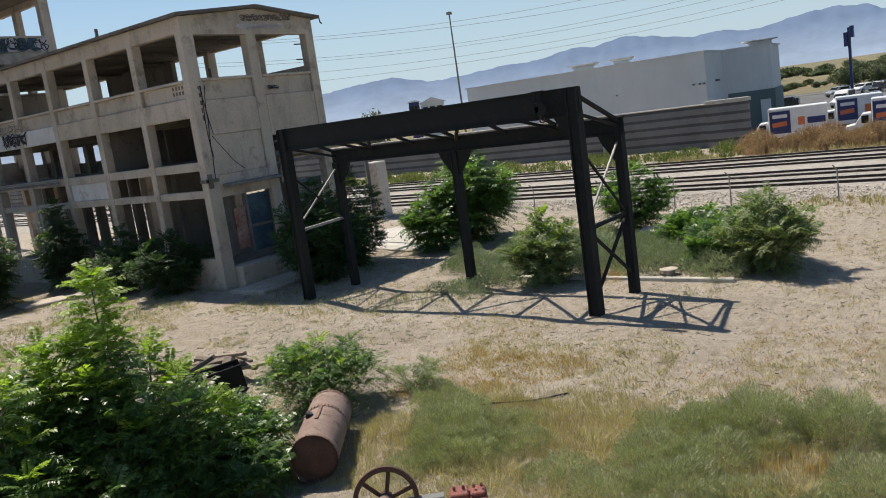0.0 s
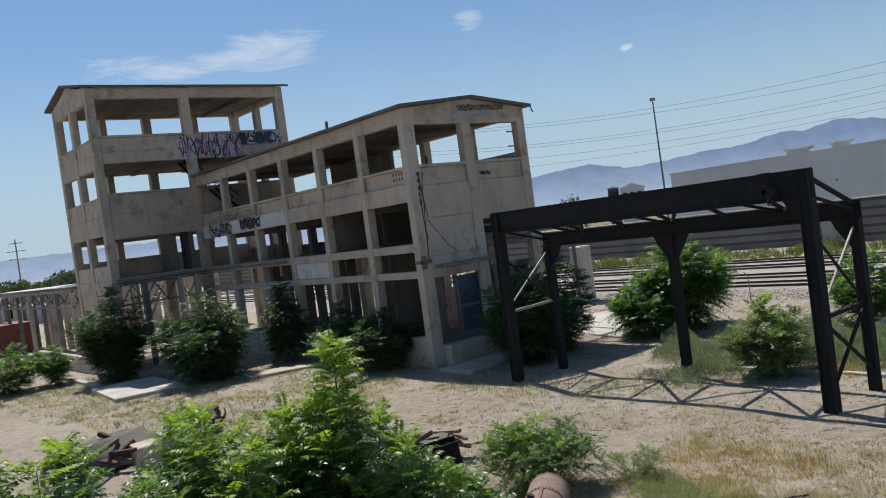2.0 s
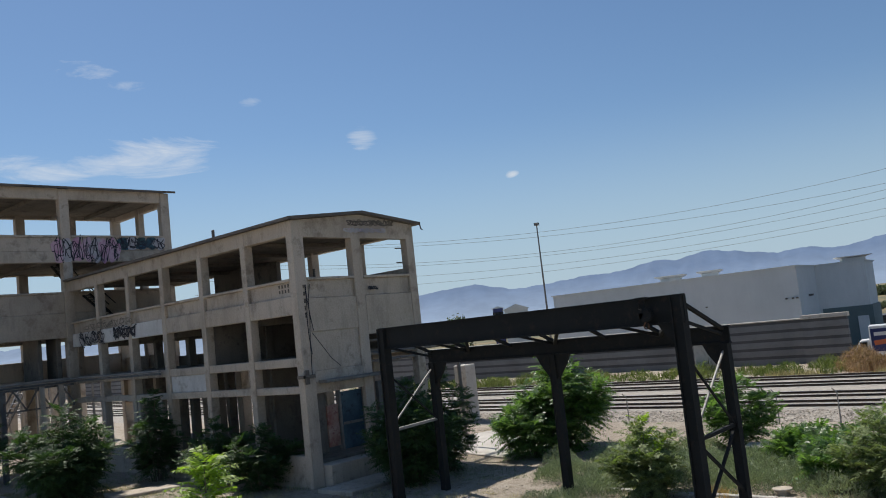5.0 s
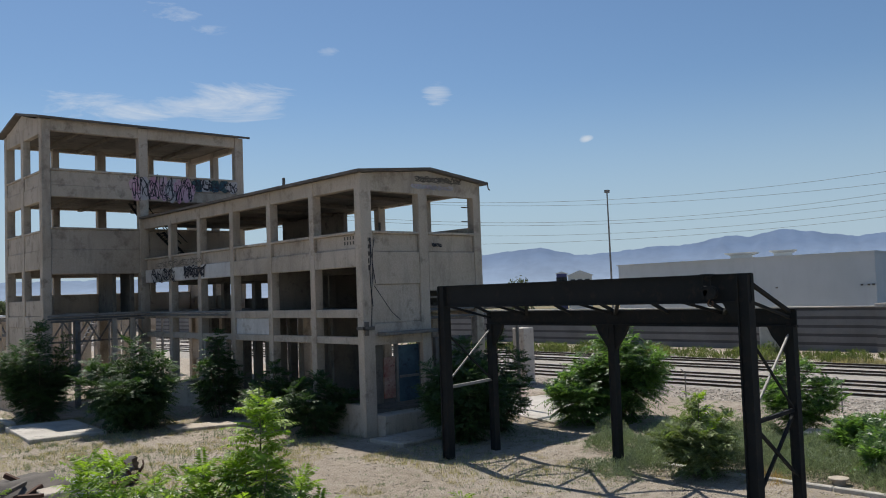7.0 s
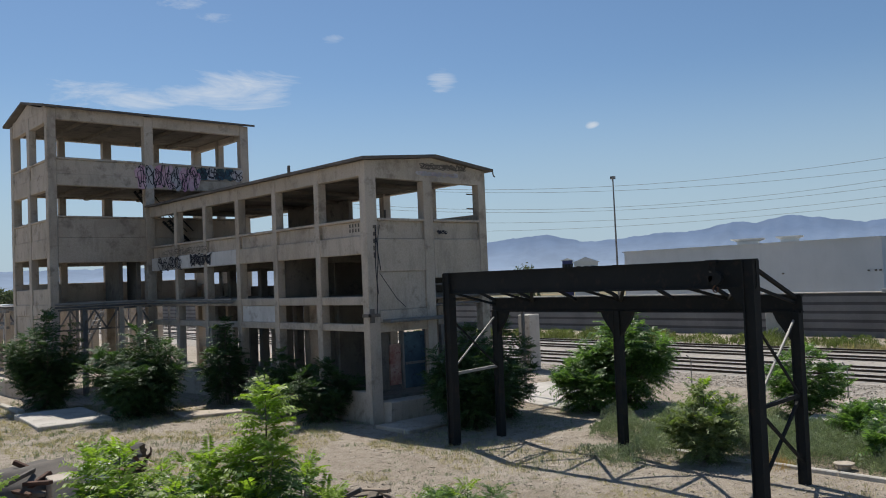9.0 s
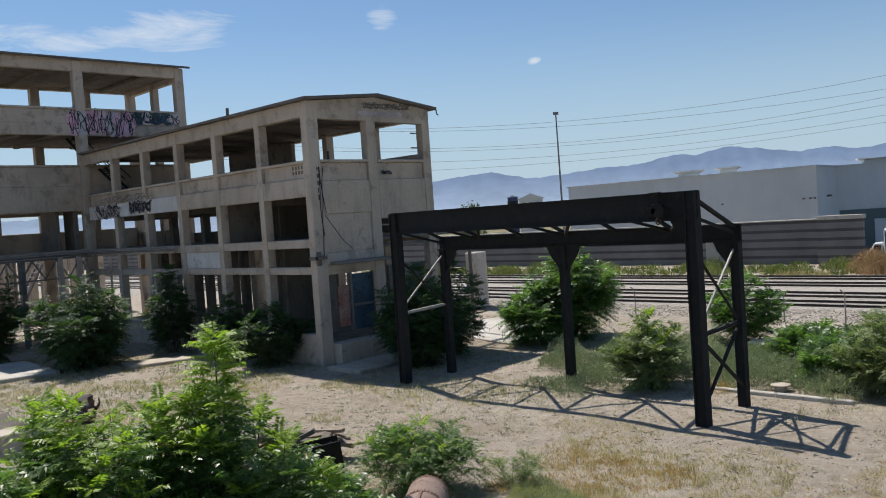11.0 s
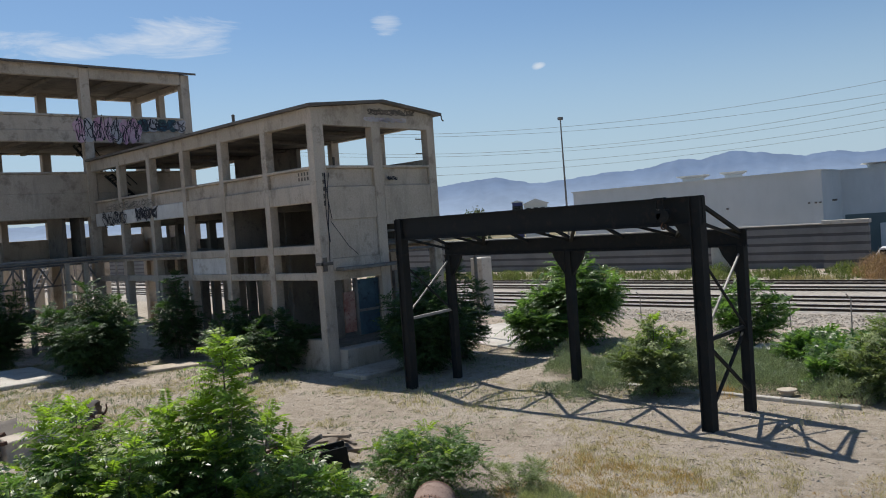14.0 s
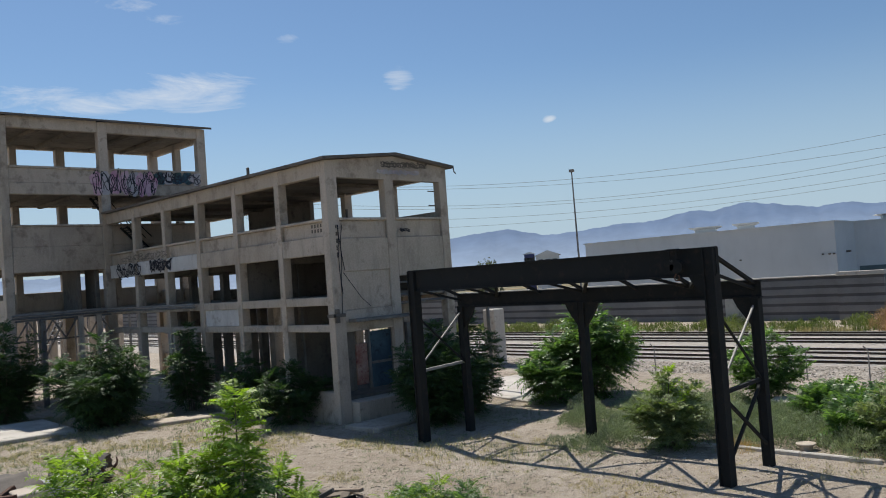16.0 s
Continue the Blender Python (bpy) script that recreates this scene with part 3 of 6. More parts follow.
def gantry():
    g = thing("crane_gantry", "black painted steel crane gantry frame standing on gravel", "gantry", at=(19.8, 15.5, 0))
    inv = Matrix.Translation((-19.8, -15.5, 0))

    def put(name, bm, mat=BLACK_STEEL, label=""):
        ob = part(name, bm, mat, g, label)
        ob.matrix_parent_inverse = inv
        return ob

    def h_post(x, y, top, wide, deep):
        bm = bmesh.new()
        section(bm, i_outline(x, y, wide, deep, 0.04, 0.2), -0.1, top, "z")
        put("post", bm)

    h_post(GX0, GY0, GTOP, 0.3, 0.3)
    h_post(GX0, GY1, GTOP, 0.3, 0.3)
    for y in (GY0, 15.75, GY1):
        h_post(GX1, y, GREAR - 0.42, 0.24, 0.24)
    # riveted plate girders: web and two flanges each
    for label, x, top, deep, half in (("front_girder", GX0, GTOP, 0.66, 0.085), ("rear_girder", GX1, GREAR, 0.42, 0.08)):
        bm = bmesh.new()
        section(bm, i_outline(x, top - deep / 2, 2 * half, deep + 0.05, 0.045, 0.05), GY0 - 0.17, GY1 + 0.17, "y")
        put(label, bm)
    # flared gusset plates at the post heads
    def gusset(x, y, top, down, reach, sides):
        bm = bmesh.new()
        for s in sides:
            tri = [(y + s * 0.1, top), (y + s * reach, top), (y + s * reach * 0.8, top - down * 0.35), (y + s * 0.13, top - down)]
            a = [bm.verts.new((x - 0.05, yy, zz)) for yy, zz in tri]
            c = [bm.verts.new((x + 0.05, yy, zz)) for yy, zz in tri]
            bm.faces.new(a)
            bm.faces.new(c[::-1])
            for i in range(4):
                bm.faces.new((a[i], a[i - 1], c[i - 1], c[i]))
        bmesh.ops.recalc_face_normals(bm, faces=bm.faces[:])
        put("gusset", bm)
    for y, sides in ((GY0, (1,)), (15.75, (1, -1)), (GY1, (-1,))):
        gusset(GX1, y, GREAR - 0.42, 0.75, 0.62, sides)
    gusset(GX0, GY0, GTOP - 0.66, 0.55, 0.6, (1,))
    # lattice between the two girders
    count = 6
    step = (GY1 - GY0) / count
    for k in range(count + 1):
        bm = bmesh.new()
        bar(bm, (GX0, GY0 + k * step, GTOP - 0.12), (GX1, GY0 + k * step, GREAR - 0.06), 0.08, 0.1)
        put("cross_strut", bm)
    for k in range(count):
        bm = bmesh.new()
        y0, y1 = GY0 + k * step, GY0 + (k + 1) * step
        a, c = ((y0, y1) if k % 2 == 0 else (y1, y0))
        bar(bm, (GX0 + 0.1, a, GTOP - 0.16), (GX1 - 0.1, c, GREAR - 0.1), 0.08, 0.1)
        put("lattice_bar", bm)
    for y in (GY0, GY1):
        bm = bmesh.new()
        bar(bm, (GX0, y + 0.02, GTOP - 0.6), (GX1, y + 0.02, GREAR - 0.2), 0.07)
        put("cross_strut", bm)
    # braced ends: crossing rods and a rail
    for y, low, high, mid in ((GY0, 0.35, 4.2, 2.15), (GY1, 1.0, 4.2, 2.35)):
        bm = bmesh.new()
        bar(bm, (GX0, y, mid), (GX1, y, mid + 0.08), 0.09)
        put("end_rail", bm, PALE_STEEL if y == GY1 else BLACK_STEEL, "pale bare steel rail" if y == GY1 else "")
        bm = bmesh.new()
        bar(bm, (GX0, y + 0.03, mid + 0.1), (GX1, y + 0.03, high), 0.045)
        put("diagonal_brace", bm, PALE_STEEL, "pale bare steel brace")
        bm = bmesh.new()
        bar(bm, (GX0, y - 0.03, high), (GX1, y - 0.03, mid), 0.05)
        put("diagonal_brace", bm)
        if y == GY0:
            for a, c in ((mid - 0.05, 0.5), (0.25, mid)):
                bm = bmesh.new()
                bar(bm, (GX0, y + (0.03 if a < 1 else -0.03), a), (GX1, y + (0.03 if a < 1 else -0.03), c), 0.07)
                put("diagonal_brace", bm)


gantry()


# ---- railway ----
BALLAST = material("grey_ballast", ((0.29, 0.26, 0.222), (0.38, 0.345, 0.3), (0.2, 0.175, 0.15)), 0.5, 9, 0.95, 0, 0.9)
TIE = material("creosoted_tie", ((0.24, 0.225, 0.205), (0.33, 0.31, 0.285)), 0.4, 20, 0.9, 0, 0.4)
RAIL = material("rail_steel", ((0.05, 0.036, 0.028), (0.08, 0.056, 0.043)), 0.6, 20, 0.7, 0.3, 0.2)
RAIL_HEAD = material("polished_rail", ((0.5, 0.49, 0.47), (0.6, 0.59, 0.57)), 0.6, 20, 0.3, 0.9, 0.05)
BLOCKWALL = material("grey_block_wall", ((0.165, 0.16, 0.157), (0.22, 0.215, 0.21)), 2.5, 12, 0.95, 0, 0.4)
BLOCKDARK = material("dark_block_course", ((0.075, 0.073, 0.073), (0.105, 0.1, 0.1)), 2.5, 12, 0.95, 0, 0.4)
WHITE_WALL = material("pale_stucco", ((0.5, 0.53, 0.53), (0.58, 0.6, 0.6)), 6.0, 14, 0.9, 0, 0.1, 0.12)
GREY_GREEN = material("dark_green_wall", ((0.09, 0.13, 0.13), (0.12, 0.16, 0.16)), 4.0, 14, 0.8, 0, 0.1)
TRACKS = (39.0, 42.4, 47.1, 50.7)


def railway():
    bm = bmesh.new()
    section = [(35.7, -0.05), (37.3, 0.32), (52.6, 0.32), (54.4, -0.05)]
    ys = np.linspace(-900, 1300, 3)
    rows = [[bm.verts.new((x, y, z)) for x, z in section] for y in ys]
    for a, b in zip(rows, rows[1:]):
        for i in range(3):
            bm.faces.new((a[i], a[i + 1], b[i + 1], b[i]))
    tagged(part("ballast_bed", bm, BALLAST, None, "bed of pale crushed stone under the railway"), category="railway", kind="structure")
    for x in TRACKS:
        track = thing("railway_track", "railway track with rusted steel rails on dark ties", "railway track", "parallel railway tracks", at=(x, 20, 0.32))
        for dx in (-0.72, 0.72):
            bm = bmesh.new()
            box(bm, dx - 0.07, dx + 0.07, -700, 900, 0.016, 0.04)
            box(bm, dx - 0.012, dx + 0.012, -700, 900, 0.041, 0.085)
            box(bm, dx - 0.036, dx + 0.036, -700, 900, 0.086, 0.115)
            rail = part("rail", bm, RAIL, track)
            boxes("running_face", [(dx - 0.024, dx + 0.024, -700, 900, 0.116, 0.121)], RAIL_HEAD, rail, "polished running face")
        near, rest, share = [], bmesh.new(), None
        for k in range(260):
            y = -50 + k * 0.55
            if -22 < y < 19:
                near.append(y)
            else:
                box(rest, -1.3, 1.3, y - 0.11, y + 0.11, -0.1, 0.006)
        tagged(part("far_ties", rest, TIE, track, "dark timber ties further along"), kind="stuff")
        for y in near:
            if share is None:
                bm = bmesh.new()
                box(bm, -1.3, 1.3, -0.11, 0.11, -0.1, 0.006)
                tie = part("tie", bm, TIE, track)
                share = tie.data
            else:
                tie = new("tie", share)
                tie.parent = track
            tie.location = (0, y, 0)



railway()


def block_wall():
    """Wall of pale and dark block courses along the far side of the railway."""
    w = thing("block_wall", "striped concrete block wall with pale and dark courses", "wall", kind="structure", at=(64.5, 50, 0))
    inv = Matrix.Translation((-64.5, -50, 0))
    for y0, y1, top, x in ((24.85, 190, 3.45, 64.6), (21.5, 24.8, 3.5, 64.2)):
        z, k = 0.0, 0
        while z < top - 0.25:
            deep = 0.44 if k % 2 == 0 else 0.22
            e = 0.03 if k % 2 else 0.0
            boxes("course", [(x + e, x + 0.3 - e, y0 + e, y1 - e, z, z + deep)], BLOCKDARK if k % 2 else BLOCKWALL, w).matrix_parent_inverse = inv
            z, k = z + deep, k + 1
        boxes("coping", [(x - 0.08, x + 0.4, y0 - 0.08, y1, z, z + (0.3 if y0 < 24 else 0.1))], PALE_SLAB, w, "pale coping", 0.02).matrix_parent_inverse = inv


block_wall()


def warehouse():
    w = thing("warehouse", "large windowless white stucco warehouse with flat parapet roof", "warehouse", at=(85, 45, 0))
    inv = Matrix.Translation((-85, -45, 0))

    def put(name, rows, mat=WHITE_WALL, label="", bevel=0.04):
        boxes(name, rows, mat, w, label, bevel).matrix_parent_inverse = inv

    plan = [(78, 57.4), (78, 29.9), (86.5, 31.3), (88.5, 27.2), (97, 29.0), (97, 57.4)]

    def prism(name, ring, z0, z1, mat, label=""):
        bm = bmesh.new()
        low, top = ([bm.verts.new((x, y, z)) for x, y in ring] for z in (z0, z1))
        bm.faces.new(low)
        bm.faces.new(top)
        for i in range(len(ring)):
            bm.faces.new((low[i - 1], low[i], top[i], top[i - 1]))
        bmesh.ops.recalc_face_normals(bm, faces=bm.faces[:])
        part(name, bm, mat, w, label).matrix_parent_inverse = inv

    def grown(d):
        return [(x + (-d if x < 90 else d), y + (d if y > 50 else -d)) for x, y in plan]

    prism("wall", plan, LOT - 0.1, 7.72, WHITE_WALL)
    prism("parapet", grown(0.16), 7.721, 7.84, WHITE_WALL, "thin white parapet cap")
    prism("wall_base", [(86.55, 31.1), (88.42, 27.02), (97.1, 28.85), (97.0, 31.2)], LOT - 0.1, 3.4, GREY_GREEN, "dark green lower wall")
    prism("service_door", [(87.75, 28.3), (88.15, 27.42), (88.3, 27.46), (87.9, 28.4)], LOT, 2.4, WHITE_WALL, "pale metal door")
    for y, z in ((39.0, 4.8), (31.1, 4.85), (30.5, 4.85), (30.1, 4.85)):
        put("wall_lamp", [(77.88, 78, y - 0.09, y + 0.09, z - 0.07, z + 0.07)], ROOFING, "", 0)
    put("wall_lamp", [(82.0, 82.3, 30.2, 30.6, 4.87, 5.05)], ROOFING, "", 0)
    for x, y, grow in ((88, 47.9, 1.25), (88, 43.1, 1.0), (89.6, 28.6, 1.2)):
        u = thing("rooftop_unit", "pale rooftop air handling unit with wide lid", "rooftop unit", "rooftop units", at=(x, y, 7.85))
        u.rotation_euler, u.scale = (0, 0, radians(24)), (grow, grow, 0.8 if y > 35 else 0.45)
        boxes("body", [(-0.8, 0.8, -0.9, 0.9, 0, 0.72)], WHITE_WALL, u, "", 0.03)
        bm = bmesh.new()
        for z0, z1, r0, r1 in ((0.72, 0.92, 0.9, 1.15), (0.93, 1.08, 1.25, 1.25)):
            ring = [[bm.verts.new((a * r, b * r * 1.1, z)) for a, b in ((-1, -1), (1, -1), (1, 1), (-1, 1))] for r, z in ((r0, z0), (r1, z1))]
            bm.faces.new(ring[0][::-1])
            bm.faces.new(ring[1])
            for i in range(4):
                bm.faces.new((ring[0][i - 1], ring[0][i], ring[1][i], ring[1][i - 1]))
        part("lid", bm, PALE_PAINT, u)


warehouse()


# ---- mountains ----
def mountains():
    m = bpy.data.materials.new("haze_painted_slope")
    m.use_nodes = True
    t = m.node_tree
    co = t.nodes.new("ShaderNodeTexCoord").outputs["Object"]
    n = link_up(t, "ShaderNodeTexNoise", Scale=0.006, Detail=8.0, Roughness=0.6)
    t.links.new(co, n.inputs["Vector"])
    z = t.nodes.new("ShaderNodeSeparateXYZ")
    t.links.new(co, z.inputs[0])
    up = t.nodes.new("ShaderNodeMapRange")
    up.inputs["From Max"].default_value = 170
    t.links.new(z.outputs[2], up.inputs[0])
    # air between: a far backdrop whose glowing colour has the haze put in, paler below
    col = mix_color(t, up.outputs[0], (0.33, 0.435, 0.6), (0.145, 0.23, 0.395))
    # soft noise tone stands in for lit and shaded spurs
    fold_shade = t.nodes.new("ShaderNodeMapRange")
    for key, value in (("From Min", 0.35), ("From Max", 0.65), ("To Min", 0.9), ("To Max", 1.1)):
        fold_shade.inputs[key].default_value = value
    t.links.new(n.outputs[0], fold_shade.inputs[0])
    col = mix_color(t, 1.0, col, fold_shade.outputs[0], "MULTIPLY")
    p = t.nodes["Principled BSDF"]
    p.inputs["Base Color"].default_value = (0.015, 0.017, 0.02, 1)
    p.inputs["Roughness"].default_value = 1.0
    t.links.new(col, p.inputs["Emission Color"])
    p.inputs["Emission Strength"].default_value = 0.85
    # the ridge: azimuth from +y towards +x and height above the horizon, in degrees
    ridge = ((-30, 1.2), (14, 1.5), (30, 1.5), (40, 1.9), (44, 2.3), (46, 2.55), (48.6, 2.75), (51, 2.15), (53.5, 2.25), (56, 2.52), (58, 2.48), (60.8, 3.0), (62, 2.84), (64, 3.24),
             (66.5, 2.8), (68.1, 2.52), (70, 2.68), (71.2, 2.42), (72.5, 2.45), (74, 2.8), (76.2, 3.02), (78, 2.85), (79.2, 2.4), (83, 2.2), (90, 2.4), (130, 1.5))
    bm = bmesh.new()
    azs = np.arange(-30, 130, 0.16)
    levels = 9
    rows = []
    for a in azs:
        high = sum(np.interp(a + d, [r[0] for r in ridge], [r[1] for r in ridge]) for d in (-0.25, 0, 0.25)) / 3
        h = high + 0.09 * noise.noise(Vector((a * 1.3, 2, 0))) + 0.05 * noise.noise(Vector((a * 3.1, 2, 4)))
        col_v = []
        for k in range(levels):
            f = k / (levels - 1)
            r = 3400 + 700 * f + 60 * noise.noise(Vector((a * 1.6, f * 5, 1)))
            zz = math.tan(radians(h)) * r * f ** 1.15
            col_v.append(bm.verts.new((r * math.sin(radians(a)), r * math.cos(radians(a)), zz + (5.5 if k else -2))))
        rows.append(col_v)
    for a, b in zip(rows, rows[1:]):
        for k in range(levels - 1):
            bm.faces.new((a[k], b[k], b[k + 1], a[k + 1]))
    tagged(part("backdrop", bm, m, None, "distant mountain range with blue haze painted into its colour", True), category="mountains", kind="structure")


mountains()


# ---- plants ----
LEAF = material("ailanthus_leaf", ((0.08, 0.15, 0.044), (0.14, 0.215, 0.078)), 0.8, 8, 0.38, 0, 0, 0, (0.35, 0.65), 0.4, 0.5)
# Darker leaf copy with building shade in its colour; also on open scrub.
LEAF_DARKENED = material("shade_darkened_leaf", ((0.034, 0.072, 0.023), (0.062, 0.112, 0.038)), 0.8, 8, 0.6, 0, 0, 0, (0.35, 0.65), 0.4, 0.3)
LEAF_YOUNG = material("young_leaf", ((0.2, 0.29, 0.035), (0.27, 0.36, 0.06)), 0.6, 8, 0.45, 0, 0, 0, (0.35, 0.65), 0.3, 0.5)
LEAF_PALE = material("olive_leaf", ((0.14, 0.185, 0.07), (0.2, 0.24, 0.105)), 0.6, 8, 0.6, 0, 0, 0, (0.35, 0.65), 0.35, 0.3)
BARK = material("thin_bark", ((0.1, 0.08, 0.06), (0.17, 0.14, 0.1)), 0.3, 30, 0.9, 0, 0.3)
WEED = material("grey_green_weed", ((0.2, 0.24, 0.15), (0.29, 0.325, 0.22)), 1.2, 5, 0.8, 0, 0, 0, (0.35, 0.65), 0.4, 0.18)
KOCHIA = material("feathery_weed", ((0.255, 0.27, 0.155), (0.37, 0.372, 0.235)), 0.5, 5, 0.8, 0, 0, 0, (0.35, 0.65), 0.45, 0.28)
STRAW = material("dry_straw", ((0.4, 0.325, 0.21), (0.5, 0.42, 0.29)), 1.0, 6, 0.85, 0, 0, 0, (0.35, 0.65), 0.35, 0.3)
RUSSET = material("russet_straw", ((0.42, 0.26, 0.12), (0.5, 0.345, 0.18)), 1.0, 6, 0.85, 0, 0, 0, (0.35, 0.65), 0.35, 0.3)
BROWN_WEED = material("brown_dead_weed", ((0.3, 0.185, 0.125), (0.41, 0.275, 0.19)), 1.5, 5, 0.9, 0, 0, 0, (0.35, 0.65), 0.4, 0.2)
GRASS_FAR = material("verge_grass", ((0.11, 0.145, 0.05), (0.2, 0.215, 0.095)), 2.0, 5, 0.85, 0, 0, 0, (0.35, 0.65), 0.4, 0.3)


def unit(v):
    return v / np.maximum(np.linalg.norm(v, axis=-1, keepdims=True), 1e-6)


def leaf_faces(rng, at, way, length, pairs, leaflet, droop):
    """Feathered leaves: pairs of pointed leaflets lying flat along an arching midrib, with one at the tip."""
    n = len(at)
    s = np.linspace(0.16, 1.0, pairs)[None, :, None]
    down = np.zeros((n, 1, 3))
    down[..., 2] = -1
    reach, sag = length[:, None, None] * s, droop[:, None, None] * length[:, None, None]
    rib = at[:, None] + way[:, None] * reach + down * (sag * s * s)
    along = unit(way[:, None] + down * (2 * droop[:, None, None] * s))
    side = unit(np.cross(way, rng.normal(0, 0.22, (n, 3)) + (0, 0, 1)))[:, None]
    short = np.minimum(1.0, length / np.median(length))[:, None, None]
    out = []
    for sign in (1, -1):
        d = unit(side * sign + along * 0.5 + down * 0.22 + rng.normal(0, 0.12, (n, pairs, 3)))
        w = unit(along + rng.normal(0, 0.16, (n, pairs, 3)) - d * 0.4)
        size = leaflet * short * (1.08 - 0.5 * np.abs(s - 0.4)) * rng.uniform(0.85, 1.12, (n, pairs, 1))
        mid = rib + d * size * 0.38
        out.append(np.stack([rib, mid + w * size * 0.17, rib + d * size + down * size * 0.1, mid - w * size * 0.17], 2))
    return np.concatenate(out, 1).reshape(-1, 3)


def shrub(name, label, base, height, radius, stems, leaves, leaflet, mat, seed, rib=0.45, pairs=7, droop=0.35, low=0.2, lean=(0, 0), young=0.0, lift=0.0, group=""):
    """Several leaders from one stool; feathered leaves spiral up each, long and arching below, short and upright at the tip."""
    rng = np.random.default_rng(seed)
    x, y = base
    ob = thing(name, label, "shrub", group, at=(x, y, yard_height(x, y) - 0.05))
    bm = bmesh.new()
    axes = []
    for k in range(stems):
        a = k * 2.4 + rng.uniform(-0.5, 0.5)
        u = 0.08 if k == 0 else ((k + 0.3) / stems) ** 0.55
        high = height * (1.0 if k == 0 else rng.uniform(0.62, 0.98) * (1 - 0.3 * u * u))
        foot = np.array([math.cos(a), math.sin(a), 0]) * radius * 0.14 * u
        spread = max(0.05, radius - rib * 0.7) * u
        tip = np.array([math.cos(a) * spread + lean[0] * high, math.sin(a) * spread + lean[1] * high, max(0.2, high - rib * 0.45)])
        bend = np.array([-math.cos(a) * spread * 0.2, -math.sin(a) * spread * 0.2, high * 0.12]) + rng.normal(0, 0.05 * radius, 3)
        pts = np.array([foot + (tip - foot) * f + bend * (f * (1 - f) * 2.0) for f in np.linspace(0, 1, 9)])
        thick = 0.008 + 0.007 * height * (1.2 if k == 0 else 0.7)
        for i in range(8):
            rod(bm, pts[i], pts[i + 1], thick * (1 - i / 9), thick * (1 - (i + 1) / 9), 5)
        axes.append((pts, low, a, u, k == 0))
        # side shoots, each with a tuft of leaves of its own
        for j in range(4):
            f = rng.uniform(0.2, 0.85)
            i = int(f * 8)
            start = pts[i]
            b = a + rng.uniform(-1.6, 1.6) if k else rng.uniform(0, 6.3)
            long = (0.25 + radius * 0.42 * (1.1 - f)) * rng.uniform(0.6, 1.15)
            d = np.array([math.cos(b), math.sin(b), rng.uniform(0.5, 1.1)])
            end = start + d / np.linalg.norm(d) * long
            rod(bm, start, end, thick * 0.4, thick * 0.2, 4)
            axes.append((start + (end - start) * np.linspace(0, 1, 9)[:, None], 0.3, b, 0.6, False))
    share = np.array([np.linalg.norm(ax[0][8] - ax[0][0]) for ax in axes]) ** 0.9 * np.array([1.9 if ax[4] else 1.0 for ax in axes])
    share = np.maximum(7, leaves * share / share.sum()).astype(int)
    at, way, length, sag, fresh = [], [], [], [], []
    for (pts, start, turn, u, main), count in zip(axes, share):
        f = start + (1 - start) * np.sort(rng.uniform(0, 1, count) ** 0.8)
        f[-6:] = np.linspace(0.95, 1.0, 6)
        az = np.arange(count) * 2.39996 + turn + rng.normal(0, 0.3, count)
        pull = 0.6 * u
        dx, dy = np.cos(az) + pull * math.cos(turn), np.sin(az) + pull * math.sin(turn)
        rise = np.where(f > 0.9, 0.6 + 7.0 * (f - 0.9), 0.2 + 0.55 * f) + rng.normal(0, 0.18, count) + lift
        i = np.minimum(7, (f * 8).astype(int))
        at.append(pts[i] + (pts[i + 1] - pts[i]) * (f * 8 - i)[:, None])
        way.append(unit(np.stack([dx, dy, rise], 1)))
        length.append(rib * (1.08 - 0.4 * np.maximum(0, (f - 0.85) / 0.15)) * rng.uniform(0.7, 1.2, count))
        sag.append(droop * (1.1 - 0.7 * f) + rng.uniform(0, 0.15, count))
        top = pts[i][:, 2]
        fresh.append((top > height * (1 - young) - 0.15) | ((f > 0.93) & (rng.uniform(0, 1) < 2.2 * young) & (top > 0.5 * height)))
    at, way, length, sag, fresh = (np.concatenate(v) for v in (at, way, length, sag, fresh))
    faces = leaf_faces(rng, at, way, length, pairs, leaflet, sag)
    bright = np.repeat(fresh, pairs * 2 * 4) if young else np.zeros(len(faces), bool)
    faces[:, 2] = np.maximum(faces[:, 2], 0.03)
    part("stem", bm, BARK, ob)
    soup("foliage", faces[~bright], 4, mat, ob)
    if bright.any():
        soup("young_foliage", faces[bright], 4, LEAF_YOUNG, ob)["label"] = "bright yellow-green new leaves"
    return ob


def blades(rng, at, height, spread, wide, bend=0.25):
    """Thin upright blades: a tapered strip of two faces each."""
    n = len(at)
    a = rng.uniform(0, 2 * math.pi, n)
    flat = np.stack([np.cos(a), np.sin(a), 0 * a], 1)
    out = rng.uniform(0, 1, n)[:, None] * spread * flat
    up = np.stack([0 * a, 0 * a, height], 1)
    side = np.stack([-np.sin(a + 0.7), np.cos(a + 0.7), 0 * a], 1) * wide
    mid, tip = at + up * 0.55 + out * 0.4, at + up + out + flat * (bend * height[:, None] * 0.4)
    return np.stack([at - side, at + side, mid + side * 0.6, tip, tip, mid - side * 0.6], 1)[:, [0, 1, 2, 3, 5]].reshape(-1, 3)


def heights_at(xy):
    return np.array([yard_height(x, y) for x, y in xy])


